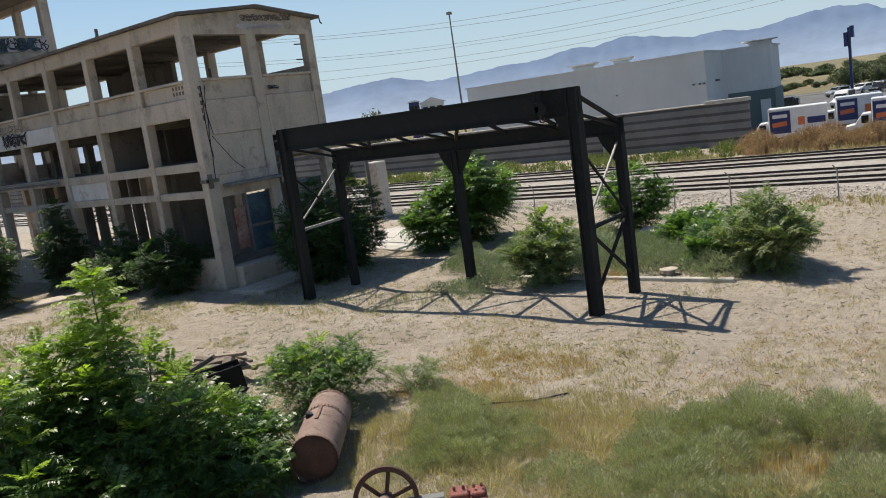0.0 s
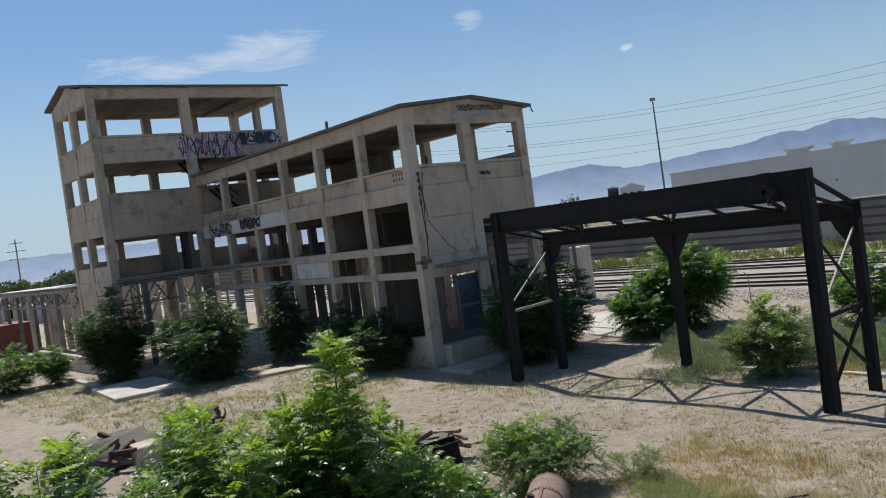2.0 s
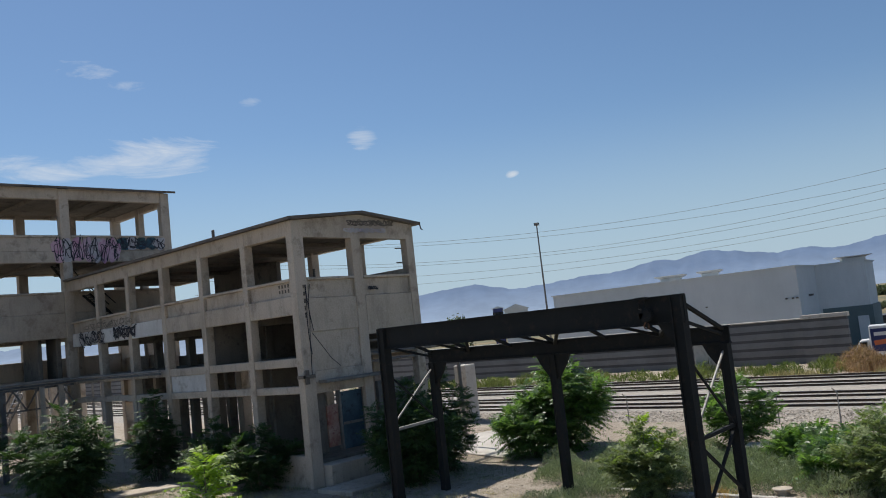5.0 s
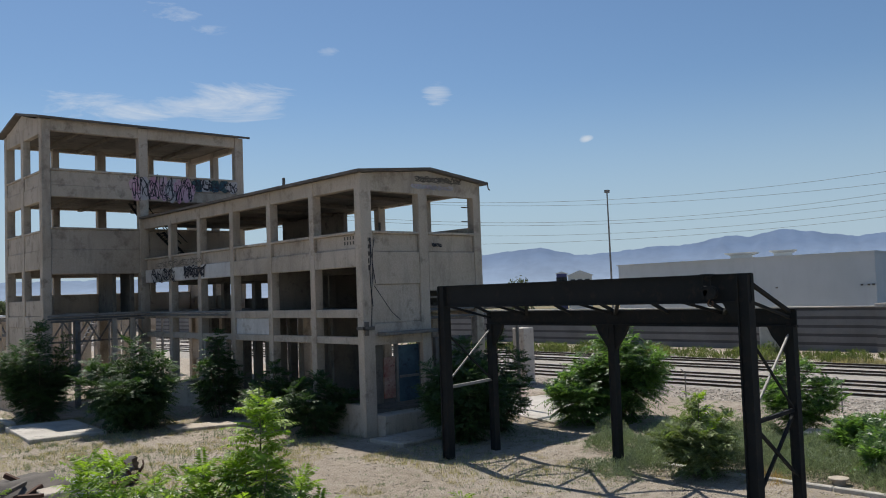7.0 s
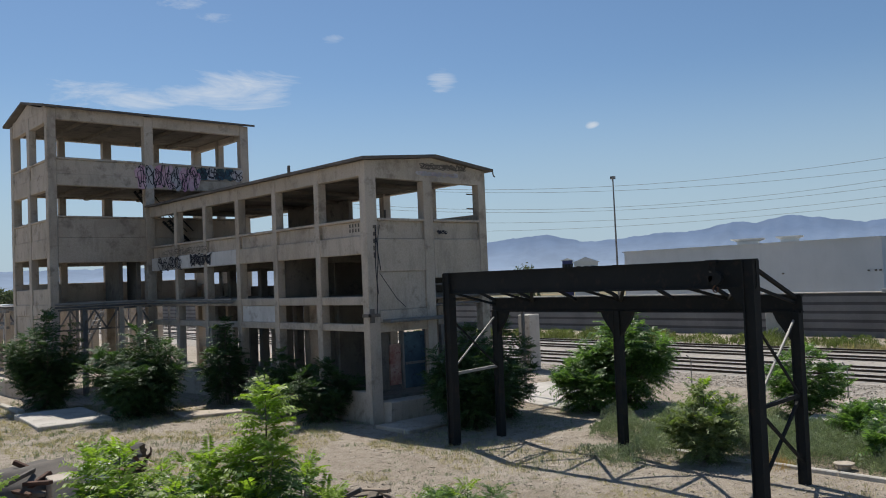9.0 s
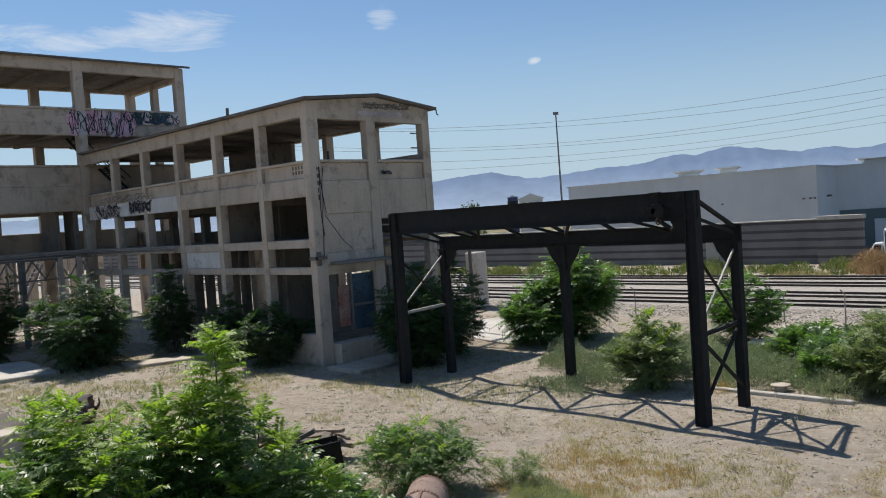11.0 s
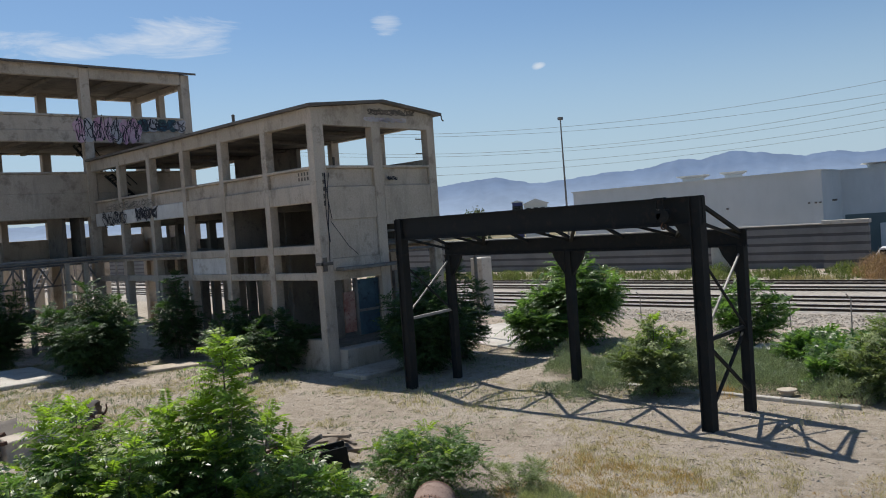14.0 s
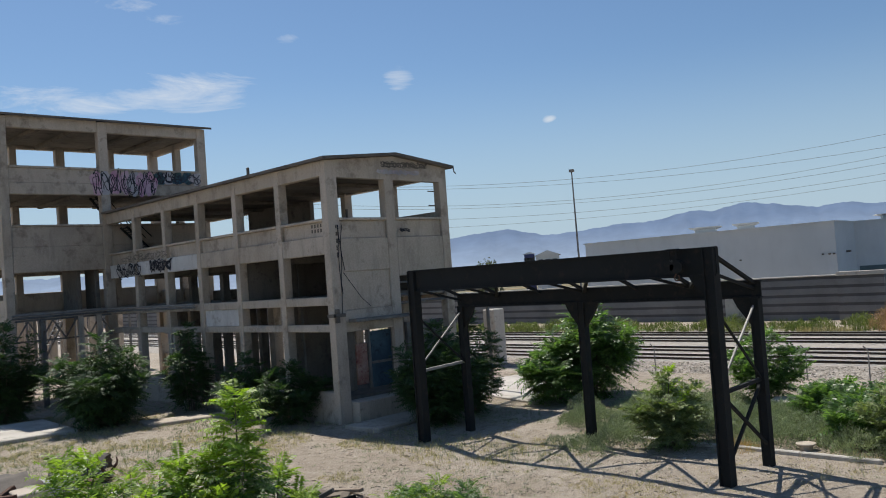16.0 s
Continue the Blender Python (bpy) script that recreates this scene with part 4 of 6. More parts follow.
def weed_mounds(name, label, mat, mounds, seed, wide=0.005, per=4200):
    """Soft rounded weeds; mounds: x, y, radius, height."""
    rng = np.random.default_rng(seed)
    out = []
    for x, y, r, h in mounds:
        n = int(per * r * max(h, 0.3) * 1.6)
        a, u = rng.uniform(0, 2 * math.pi, n), rng.uniform(0, 1, n) ** 0.5
        wob = 1 + 0.25 * np.sin(a * 3 + x) + 0.15 * np.sin(a * 7 + y)
        px, py = x + r * u * wob * np.cos(a), y + r * u * wob * np.sin(a)
        dome = np.sqrt(np.maximum(0.06, 1 - u * u))
        low = h * dome * rng.uniform(0, 0.75, n)
        at = np.stack([px, py, heights_at(np.stack([px, py], 1)) + low * (u < 0.97)], 1)
        length = (0.06 + 0.22 * h) * rng.uniform(0.5, 1.2, n) + 0.02
        out.append(blades(rng, at, length * rng.uniform(0.3, 1.0, n), 0.22 * (0.5 + h), wide * rng.uniform(0.7, 1.5, (n, 1))))
    ob = soup(name, np.concatenate(out), 5, mat)
    return tagged(ob, label, "weeds", kind="stuff")


def feathery_mounds(name, label, mat, mounds, seed, wide=0.003, per=21000, long=1.15):
    """Soft bushy weeds: fine short sprigs standing out of lumpy domes; mounds: x, y, radius, height."""
    rng = np.random.default_rng(seed)
    out = []
    for x, y, r, h in mounds:
        n = int(per * r * r * (0.5 + h))
        a, u = rng.uniform(0, 2 * math.pi, n), rng.uniform(0, 1, n) ** 0.5
        wob = 1 + 0.16 * np.sin(a * 3 + x * 5) + 0.1 * np.sin(a * 8 + y * 3)
        px, py = x + r * u * wob * np.cos(a), y + r * u * wob * np.sin(a)
        lump = 0.78 + 0.22 * np.sin(px * 7 + y) * np.sin(py * 6 + x) + 0.12 * np.sin(px * 19) * np.sin(py * 17)
        dome = np.sqrt(np.maximum(0.01, 1 - u ** 3.5)) * lump
        at = np.stack([px, py, heights_at(np.stack([px, py], 1)) + h * dome * rng.uniform(0.05, 1, n) ** 0.45 - 0.03], 1)
        way = np.stack([0.7 * u * np.cos(a), 0.7 * u * np.sin(a), np.full(n, 0.8)], 1) + rng.normal(0, 0.38, (n, 3))
        tip = unit(way) * (long * (0.035 + 0.055 * h) * rng.uniform(0.5, 1.3, (n, 1)))
        side = unit(np.cross(way, rng.normal(0, 1, (n, 3)))) * wide * rng.uniform(0.7, 1.5, (n, 1))
        out.append(np.stack([at - side, at + side, at + tip * 0.6 + side * 0.8, at + tip], 1).reshape(-1, 3))
    ob = soup(name, np.concatenate(out), 4, mat)
    return tagged(ob, label, "weeds", kind="stuff")


def grass_field(name, label, mat, spots, seed, wide=0.005):
    """Scattered tufts; spots: x0, x1, y0, y1, tufts, blades, height."""
    rng = np.random.default_rng(seed)
    out = []
    for x0, x1, y0, y1, tufts, count, h in spots:
        c = np.stack([rng.uniform(x0, x1, tufts), rng.uniform(y0, y1, tufts)], 1)
        dense = np.array([noise.noise(Vector((x * 0.35, y * 0.35, seed))) for x, y in c])
        c = c[dense > -0.12]
        size = rng.uniform(0.35, 1.0, len(c))
        at = np.repeat(c, count, 0) + rng.normal(0, 0.07, (len(c) * count, 2))
        z = np.repeat(heights_at(c), count) - 0.01
        out.append(blades(rng, np.column_stack([at, z]), h * np.repeat(size, count) * rng.uniform(0.4, 1.0, len(at)), 0.09, wide * rng.uniform(0.7, 1.5, (len(at), 1))))
    ob = soup(name, np.concatenate(out), 5, mat)
    return tagged(ob, label, "grass", kind="stuff")


# saplings in front of the eye
NEAR = "saplings in the foreground thicket"
for n, (x, y, h, r, stems, leaves, young) in enumerate((
        (6.62, 11.9, 4.25, 1.2, 5, 700, 0.32), (5.8, 12.2, 3.35, 1.2, 6, 560, 0.25), (7.3, 11.2, 2.5, 1.3, 6, 420, 0.14), (4.6, 12.7, 3.5, 1.4, 6, 600, 0.28),
        (2.7, 13.4, 3.35, 1.6, 6, 560, 0.18), (6.05, 11.4, 2.8, 1.5, 8, 600, 0.14), (4.9, 11.5, 3.1, 1.5, 8, 640, 0.16), (3.4, 12.0, 2.75, 1.5, 7, 560, 0.12), (1.6, 12.6, 3.5, 1.6, 6, 560, 0.18),
        (5.9, 13.2, 3.0, 1.4, 6, 420, 0.18), (5.2, 12.7, 3.2, 1.6, 8, 600, 0.2), (4.5, 13.4, 3.4, 1.4, 7, 520, 0.28), (2.2, 12.6, 3.3, 1.6, 8, 560, 0.16), (6.5, 12.5, 2.8, 1.5, 7, 460, 0.16),
        (7.6, 12.3, 2.8, 1.2, 6, 380, 0.2))):
    shrub("sapling", "tall leafy ailanthus sapling with bright new tips" if h > 3.2 else "leafy green ailanthus sapling in the thicket", (x, y), h, r, stems, leaves, 0.13, LEAF, 20 + n, 0.56, 11, 0.45, 0.06, young=young, group=NEAR)
for n, (x, y, h, r) in enumerate(((3.4, 16.8, 1.5, 1.3), (4.5, 16.3, 1.2, 1.2), (5.5, 16.0, 1.4, 1.1), (2.4, 16.9, 1.7, 1.4), (6.3, 17.2, 1.0, 1.0), (4.2, 18.2, 0.9, 1.2), (1.3, 17.2, 1.8, 1.5))):
    shrub("scrub_bush", "dull green scrubby bush with thin twigs in dry weeds", (x, y), h, r, 12, 300, 0.09, LEAF_DARKENED if n % 2 else LEAF, 70 + n, 0.42, 8, 0.4, 0.05, lift=0.3, group="scrub bushes beside the thicket")
shrub("fern_shrub", "low ailanthus shrub with long feathered leaves beside the rusted tank", (8.6, 11.6), 1.2, 1.2, 10, 260, 0.15, LEAF, 41, 0.6, 10, 0.5, 0.05)
shrub("fern_shrub", "low ailanthus shrub with long feathered leaves beside the rusted tank", (7.9, 10.6), 0.8, 1.0, 8, 120, 0.15, LEAF, 42, 0.55, 10, 0.5, 0.05)
shrub("arching_shrub", "rounded green shrub with thin arching twigs behind the tank", (11.3, 12.4), 1.75, 1.7, 26, 950, 0.075, LEAF, 43, 0.85, 15, 1.05, 0.03, young=0.12, lift=0.45)
shrub("arching_shrub", "spreading olive-green weed shrub on dry grass", (12.7, 11.2), 0.6, 1.0, 12, 420, 0.055, LEAF_PALE, 44, 0.35, 7, 0.5, 0.05)
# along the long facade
shrub("shrub", "large green shrub at the foot of the derelict building", (14.6, 37.2), 4.3, 3.1, 22, 1900, 0.22, LEAF_DARKENED, 50, 0.9, 9, 0.5, 0.08)
shrub("shrub", "large dark green shrub beside the tower", (12.6, 43.6), 5.0, 2.7, 20, 2400, 0.17, LEAF_DARKENED, 51, 0.6, 8, 0.4, 0.05)
shrub("shrub", "narrow green shrub against the concrete wall", (18.8, 37.2), 4.4, 1.7, 11, 800, 0.17, LEAF_DARKENED, 52, 0.6, 8, 0.6, 0.1)
shrub("shrub", "dark shaded shrub against the concrete wall", (18.75, 32.2), 3.0, 2.2, 14, 1000, 0.16, LEAF_DARKENED, 53, 0.55, 8, 0.4, 0.05)
shrub("shrub", "dark shaded shrub against the concrete wall", (18.75, 28.9), 2.7, 2.2, 14, 1000, 0.16, LEAF_DARKENED, 54, 0.55, 8, 0.4, 0.05)
shrub("shrub", "large dark shrub grown round the gantry post", (21.5, 23.1), 4.0, 2.6, 22, 2600, 0.16, LEAF_DARKENED, 55, 0.65, 9, 0.4, 0.03)
shrub("shrub", "dark shrub beside the gantry post in shade", (23.9, 23.6), 4.2, 2.0, 14, 1300, 0.15, LEAF_DARKENED, 56, 0.5, 8, 0.4, 0.03)
# beyond the gantry
shrub("shrub", "tall bright green ailanthus shrub behind the gantry", (28.9, 21.4), 4.6, 2.8, 16, 1300, 0.23, LEAF, 57, 0.95, 10, 0.5, 0.05)
shrub("shrub", "bright green ailanthus shrub behind the gantry", (27.3, 21.9), 2.9, 2.3, 12, 700, 0.22, LEAF, 58, 0.9, 10, 0.5, 0.05)
shrub("shrub", "round olive-green shrub beneath the gantry", (21.9, 13.55), 2.55, 1.6, 16, 900, 0.15, LEAF_PALE, 59, 0.65, 10, 0.4, 0.05, young=0.15)
shrub("shrub", "green shrub behind the gantry end", (29.6, 14.2), 2.9, 2.0, 13, 700, 0.18, LEAF, 60, 0.7, 9, 0.4, 0.05)
shrub("shrub", "wide green shrub on the gravel beside the broken kerb", (23.6, 7.3), 2.55, 1.8, 16, 900, 0.15, LEAF_PALE, 61, 0.6, 9, 0.35, 0.05)
shrub("shrub", "low spreading green shrub beside the broken kerb", (24.9, 8.8), 1.5, 2.1, 16, 700, 0.2, LEAF, 62, 0.8, 9, 0.4, 0.05)
shrub("shrub", "low spreading green shrub behind the kerb", (27.3, 10.6), 1.2, 2.4, 16, 700, 0.2, LEAF, 63, 0.8, 9, 0.4, 0.05)
shrub("shrub", "low green shrub at the edge of the yard", (8.6, 48.5), 2.50, 2.68, 13, 884, 0.17, LEAF, 64, 0.6, 8, 0.4, 0.05)
shrub("shrub", "small green shrub on the dry yard", (10.6, 47.5), 2.29, 1.22, 10, 510, 0.15, LEAF, 65, 0.55, 8, 0.4, 0.05)
shrub("shrub", "low green shrub at the edge of the yard", (5.8, 46.5), 2.70, 2.93, 13, 884, 0.17, LEAF, 66, 0.6, 8, 0.4, 0.05)

feathery_mounds("weed_patch", "soft feathery grey-green weeds in the foreground", KOCHIA,
                [(10.9, 8.7, 0.9, 0.62), (11.7, 9.3, 0.7, 0.5), (10.3, 8.1, 0.75, 0.55), (11.0, 7.5, 0.6, 0.35), (12.3, 10.2, 0.6, 0.4), (9.6, 8.6, 0.5, 0.3), (11.9, 8.0, 0.45, 0.25),
                 (10.3, 6.2, 0.6, 0.35), (10.0, 5.3, 0.65, 0.4), (11.2, 5.2, 0.7, 0.5), (10.5, 4.5, 0.7, 0.55), (11.5, 4.35, 0.62, 0.55), (12.3, 5.4, 0.7, 0.4), (12.6, 4.9, 0.7, 0.5),
                 (12.9, 4.2, 0.75, 0.7), (13.0, 3.0, 0.75, 0.75), (13.1, 1.7, 0.8, 0.8), (12.2, 3.9, 0.5, 0.35), (10.5, 3.6, 0.6, 0.4), (11.3, 2.2, 0.75, 0.5), (10.4, 2.5, 0.6, 0.35), (12.4, 1.6, 0.8, 0.7), (9.5, 4.6, 0.6, 0.3)], 3)
feathery_mounds("straw_patch", "dry tan grass among the foreground weeds", STRAW,
                [(9.0, 6.9, 0.7, 0.3), (10.7, 3.0, 0.45, 0.45), (9.9, 7.4, 0.6, 0.25), (11.2, 6.3, 0.8, 0.2), (9.4, 5.9, 0.7, 0.25), (12.6, 6.3, 0.7, 0.18), (11.0, 3.3, 0.5, 0.25), (10.9, 10.1, 0.6, 0.25)], 13, 0.004, 4200, 2.6)
grass_field("straw_grass", "thick tan dry grass between the foreground weeds", STRAW, [(8.6, 13.6, 1.5, 10.0, 3000, 14, 0.2), (9.5, 13, 6.6, 11, 900, 14, 0.24)], 16, 0.004)
feathery_mounds("weed_patch", "low grey-green weeds behind the kerb", WEED,
            [(23.4 + 0.9 * (k % 4) + 0.3 * math.sin(k * 2.1), 8.6 + 0.55 * k + 0.5 * math.sin(k * 1.7), 1.1, 0.75 + 0.15 * math.sin(k)) for k in range(18)] + [(25.0 + 1.1 * (k % 5) + 0.4 * math.sin(k * 1.3), 8.8 + 0.5 * k + 0.5 * math.sin(k * 2.9), 1.2, 0.45 + 0.12 * math.sin(k * 1.9)) for k in range(20)] + [(26.2, 20.0, 0.6, 0.65), (21.3, 15.1, 0.8, 0.7), (22.2, 15.9, 0.9, 0.6), (20.5, 15.6, 0.7, 0.5), (20.6, 16.6, 0.6, 0.4), (20.0, 14.9, 0.5, 0.3)], 4, 0.008, 3600, 1.2)
grass_field("dry_grass", "sparse dry straw-coloured grass on the gravel", STRAW,
            [(9, 34, -6, 30, 9000, 8, 0.1), (8, 17.5, 18, 46, 5200, 10, 0.2), (9, 18, 0, 14, 4200, 8, 0.12), (8.5, 13, 2, 10.5, 1200, 12, 0.25), (9, 16, 4, 12, 700, 12, 0.22), (17, 21, 16, 30, 260, 12, 0.3), (20, 34, 3, 9, 400, 10, 0.25), (8, 16, 12, 24, 500, 10, 0.2)], 5)
grass_field("russet_grass", "patches of orange-brown dry grass", RUSSET,
            [(12.2, 15.4, 7.2, 11.8, 620, 12, 0.15), (9.5, 12.6, 5.0, 8.2, 240, 12, 0.22), (14, 19, 2, 8, 420, 9, 0.12), (13, 17, 10, 14, 200, 9, 0.1), (21.8, 23.0, 9.4, 12.4, 120, 12, 0.35), (10.2, 12.2, 2.2, 4.0, 80, 14, 0.45)], 6)
grass_field("green_grass", "short green weeds on the gravel", WEED,
            [(7, 20, 26, 48, 2600, 10, 0.26), (14, 24, 12, 24, 700, 9, 0.16), (9, 22, 0, 10, 400, 9, 0.12), (17.5, 25, 15, 24, 500, 9, 0.25)], 7)
grass_field("verge_grass", "tall green and straw grass along the wall", GRASS_FAR, [(54.8, 61.5, 18, 70, 1500, 12, 0.75)], 8, 0.015)
grass_field("dead_weeds", "tall brown dead weeds on the verge beside the railway", BROWN_WEED, [(55.2, 61.0, -8, 19.5, 1900, 16, 1.35)], 9, 0.009)
weed_mounds("dead_weeds", "bushy brown dead weeds on the verge beside the railway", BROWN_WEED, [(58.2 + 1.8 * math.sin(k * 2.3), -6 + 0.83 * k, 1.2, 1.5 + 0.45 * math.sin(k * 1.3)) for k in range(31)], 14, 0.011, 1100)
weed_mounds("verge_weeds", "green weeds growing along the foot of the wall", GRASS_FAR, [(58.6 + 2.2 * math.sin(k * 1.9), 20.5 + 1.5 * k, 1.1, 0.75 + 0.35 * math.sin(k * 1.1)) for k in range(28)], 15, 0.022, 380)
grass_field("pale_weeds", "straw-coloured grass along the railway verge", STRAW, [(54.2, 56.0, -6, 24, 900, 12, 0.6), (33, 37, 0, 10, 400, 10, 0.3)], 10, 0.015)


def pebbles():
    rng = np.random.default_rng(11)
    out = []
    for x0, x1, y0, y1, n, r in ((12, 34, 0, 30, 6000, 0.04), (9, 22, 2, 20, 4000, 0.03), (35.8, 37.3, -5, 45, 15000, 0.055), (52.5, 54.3, 0, 45, 1200, 0.05)):
        c = np.column_stack([rng.uniform(x0, x1, n), rng.uniform(y0, y1, n)])
        z = heights_at(c) if x1 < 36 else np.minimum(c[:, 0] - 35.7, 54.4 - c[:, 0]) * 0.231 - 0.055
        size = r * rng.uniform(0.3, 1.3, (n, 1))
        p = np.column_stack([c, z])
        corner = [np.column_stack([rng.normal(0, 0.35, (n, 2)) + d, np.full(n, 0.0)]) for d in ((1, 0), (-0.5, 0.9), (-0.5, -0.9))]
        top = np.column_stack([rng.normal(0, 0.3, (n, 2)), rng.uniform(0.5, 1.0, n)])
        a, b, c3 = (p + k * size for k in corner)
        t = p + top * size
        out.append(np.stack([a, b, t, b, c3, t, c3, a, t], 1).reshape(-1, 3))
    m = material("pebble", ((0.3, 0.26, 0.215), (0.46, 0.41, 0.35)), 0.4, 10, 0.95, 0, 0, 0, (0.35, 0.65), 0.45)
    tagged(soup("gravel_stones", np.concatenate(out), 3, m), "loose pale stones scattered on the ground", "gravel", kind="stuff")


pebbles()


def litter():
    """Dead twigs and dry stalks strewn over the yard."""
    rng = np.random.default_rng(21)
    n = 2600
    c = np.column_stack([rng.uniform(9, 34, n), rng.uniform(1, 40, n)])
    a, long = rng.uniform(0, 6.3, n), rng.uniform(0.05, 0.24, n)
    d = np.column_stack([np.cos(a), np.sin(a), rng.normal(0, 0.12, n)]) * long[:, None]
    p = np.column_stack([c, heights_at(c) + 0.012])
    side = np.column_stack([-np.sin(a), np.cos(a), 0 * a]) * rng.uniform(0.004, 0.012, (n, 1))
    up = np.array((0, 0, 0.014))
    e = p + d
    e[:, 2] = np.maximum(e[:, 2], p[:, 2])
    out = np.stack([p - side, p + up, e + up * 0.6, e - side * 0.5, p + up, p + side, e + side * 0.5, e + up * 0.6], 1)
    m = material("dead_twig", ((0.1, 0.08, 0.06), (0.3, 0.25, 0.18)), 0.5, 20, 0.95, 0, 0, 0, (0.35, 0.65), 0.5)
    tagged(soup("dead_twigs", out, 4, m), "dead twigs and dry stalks strewn on gravel", "litter", kind="stuff")


litter()


# ---- paint and fittings on the buildings ----
def plain(name, colour, rough=0.7, metal=0.0):
    return material(name, (tuple(0.85 * c for c in colour), colour), 0.6, 25, rough, metal, 0.1)


INK = plain("dark_spray_paint", (0.02, 0.02, 0.03))
PINK = material("pink_spray_paint", ((0.5, 0.26, 0.37), (0.62, 0.48, 0.54), (0.4, 0.17, 0.3)), 0.9, 16, 0.8)
PALE_SPRAY = material("pale_spray_paint", ((0.5, 0.5, 0.5), (0.38, 0.36, 0.4), (0.55, 0.45, 0.5)), 0.9, 16, 0.8)
TEAL_SPRAY = material("blue_spray_paint", ((0.03, 0.09, 0.15), (0.07, 0.13, 0.1), (0.03, 0.03, 0.05)), 0.7, 16, 0.8)
BLUE_DOOR = material("blue_sprayed_door", ((0.03, 0.06, 0.085), (0.06, 0.115, 0.15), (0.02, 0.03, 0.045)), 0.7, 9, 0.7, 0, 0.2)
RED_PANEL = material("red_sprayed_panel", ((0.3, 0.13, 0.1), (0.42, 0.3, 0.24), (0.2, 0.06, 0.06)), 0.5, 9, 0.8, 0, 0.2)
GREY_STEEL = material("grey_steel", ((0.12, 0.12, 0.12), (0.2, 0.195, 0.185), (0.12, 0.08, 0.055)), 0.8, 22, 0.6, 0.2, 0.2)


def ribbon(bm, pts, wide, origin, u, v, n, lift=0.006):
    """A painted line of that width on a wall; pts lie in the wall's own plane."""
    pts = [np.array(p) for p in pts]
    edge = []
    for i, p in enumerate(pts):
        d = pts[min(i + 1, len(pts) - 1)] - pts[max(i - 1, 0)]
        d = d / (np.linalg.norm(d) + 1e-9)
        s = np.array((-d[1], d[0])) * wide / 2
        edge.append([bm.verts.new(Vector(origin) + Vector(u) * q[0] + Vector(v) * q[1] + Vector(n) * lift) for q in (p + s, p - s)])
    for a, b in zip(edge, edge[1:]):
        bm.faces.new((a[0], a[1], b[1], b[0]))


def tag(parent, inv, origin, u, v, n, long, high, letters, seed, ink=INK, fill=None, wide=0.05):
    rng = np.random.default_rng(seed)
    if fill:
        for k in range(letters):
            bm = bmesh.new()
            c = np.array(((k + 0.5) * long / letters, high / 2))
            ring = []
            for i in range(18):
                a = i / 18 * 2 * math.pi
                r = 1 + 0.16 * math.sin(3 * a + k * 1.3) + 0.12 * math.sin(5 * a + k)
                ring.append(bm.verts.new(Vector(origin) + Vector(u) * (c[0] + math.cos(a) * r * long / letters * 0.72) + Vector(v) * (c[1] + math.sin(a) * r * high * 0.44) + Vector(n) * (0.003 + 0.0004 * k)))
            bm.faces.new(ring)
            part("paint_patch", bm, fill[k % len(fill)], parent).matrix_parent_inverse = inv
    for k in range(letters):
        bm = bmesh.new()
        for stroke in range(3):
            c = np.array(((k + 0.5) * long / letters, high / 2)) + rng.normal(0, 0.05, 2) * high
            a, b = long / letters * rng.uniform(0.3, 0.5), high * rng.uniform(0.25, 0.42)
            w1, w2, f1, f2 = rng.integers(1, 3), rng.integers(1, 3), rng.uniform(0, 6), rng.uniform(0, 6)
            span = rng.uniform(3.5, 6.2)
            pts = [c + np.array((a * math.sin(w1 * s + f1), b * math.cos(w2 * s + f2))) + np.array((0.35 * a * math.sin(3.3 * s + f2), 0.3 * b * math.cos(4.1 * s + f1))) for s in np.linspace(0, span, 34)]
            ribbon(bm, pts, wide * rng.uniform(0.7, 1.2), origin, u, v, n, 0.008 + 0.0015 * stroke + 0.0005 * k)
        part("graffiti_stroke", bm, ink, parent).matrix_parent_inverse = inv


X, Y, Z = (1, 0, 0), (0, 1, 0), (0, 0, 1)
tag(tower_thing, tower_inv, (21.0, TY0 - 0.006, 11.95), X, Z, (0, -1, 0), 4.1, 1.75, 7, 1, INK, (PINK, PALE_SPRAY, PINK), 0.045)
tag(tower_thing, tower_inv, (25.2, TY0 - 0.006, 12.75), X, Z, (0, -1, 0), 3.1, 0.95, 5, 2, INK, (TEAL_SPRAY, PALE_SPRAY, TEAL_SPRAY), 0.045)
tag(building, building_inv, (AX0 - 0.006, 51.5, 6.7), (0, -1, 0), Z, (-1, 0, 0), 3.4, 0.85, 4, 3, INK, None, 0.055)
tag(building, building_inv, (AX0 - 0.006, 46.8, 6.85), (0, -1, 0), Z, (-1, 0, 0), 2.7, 0.75, 4, 4, INK, None, 0.07)
tag(building, building_inv, (AX0 - 0.006, 50.6, 7.6), (0, -1, 0), Z, (-1, 0, 0), 6.0, 0.4, 8, 8, CONCRETE_DARKENED, None, 0.025)
tag(building, building_inv, (24.85, AY0 - 0.004, 10.62), X, Z, (0, -1, 0), 2.9, 0.3, 9, 5, ROOFING, None, 0.04)
tag(building, building_inv, (24.6, AY0 - 0.004, 10.3), X, Z, (0, -1, 0), 2.6, 0.22, 8, 6, PALE_SPRAY, None, 0.04)
tag(building, building_inv, (25.75, AY0 - 0.004, 7.62), X, Z, (0, -1, 0), 0.6, 0.2, 2, 7, INK, None, 0.03)
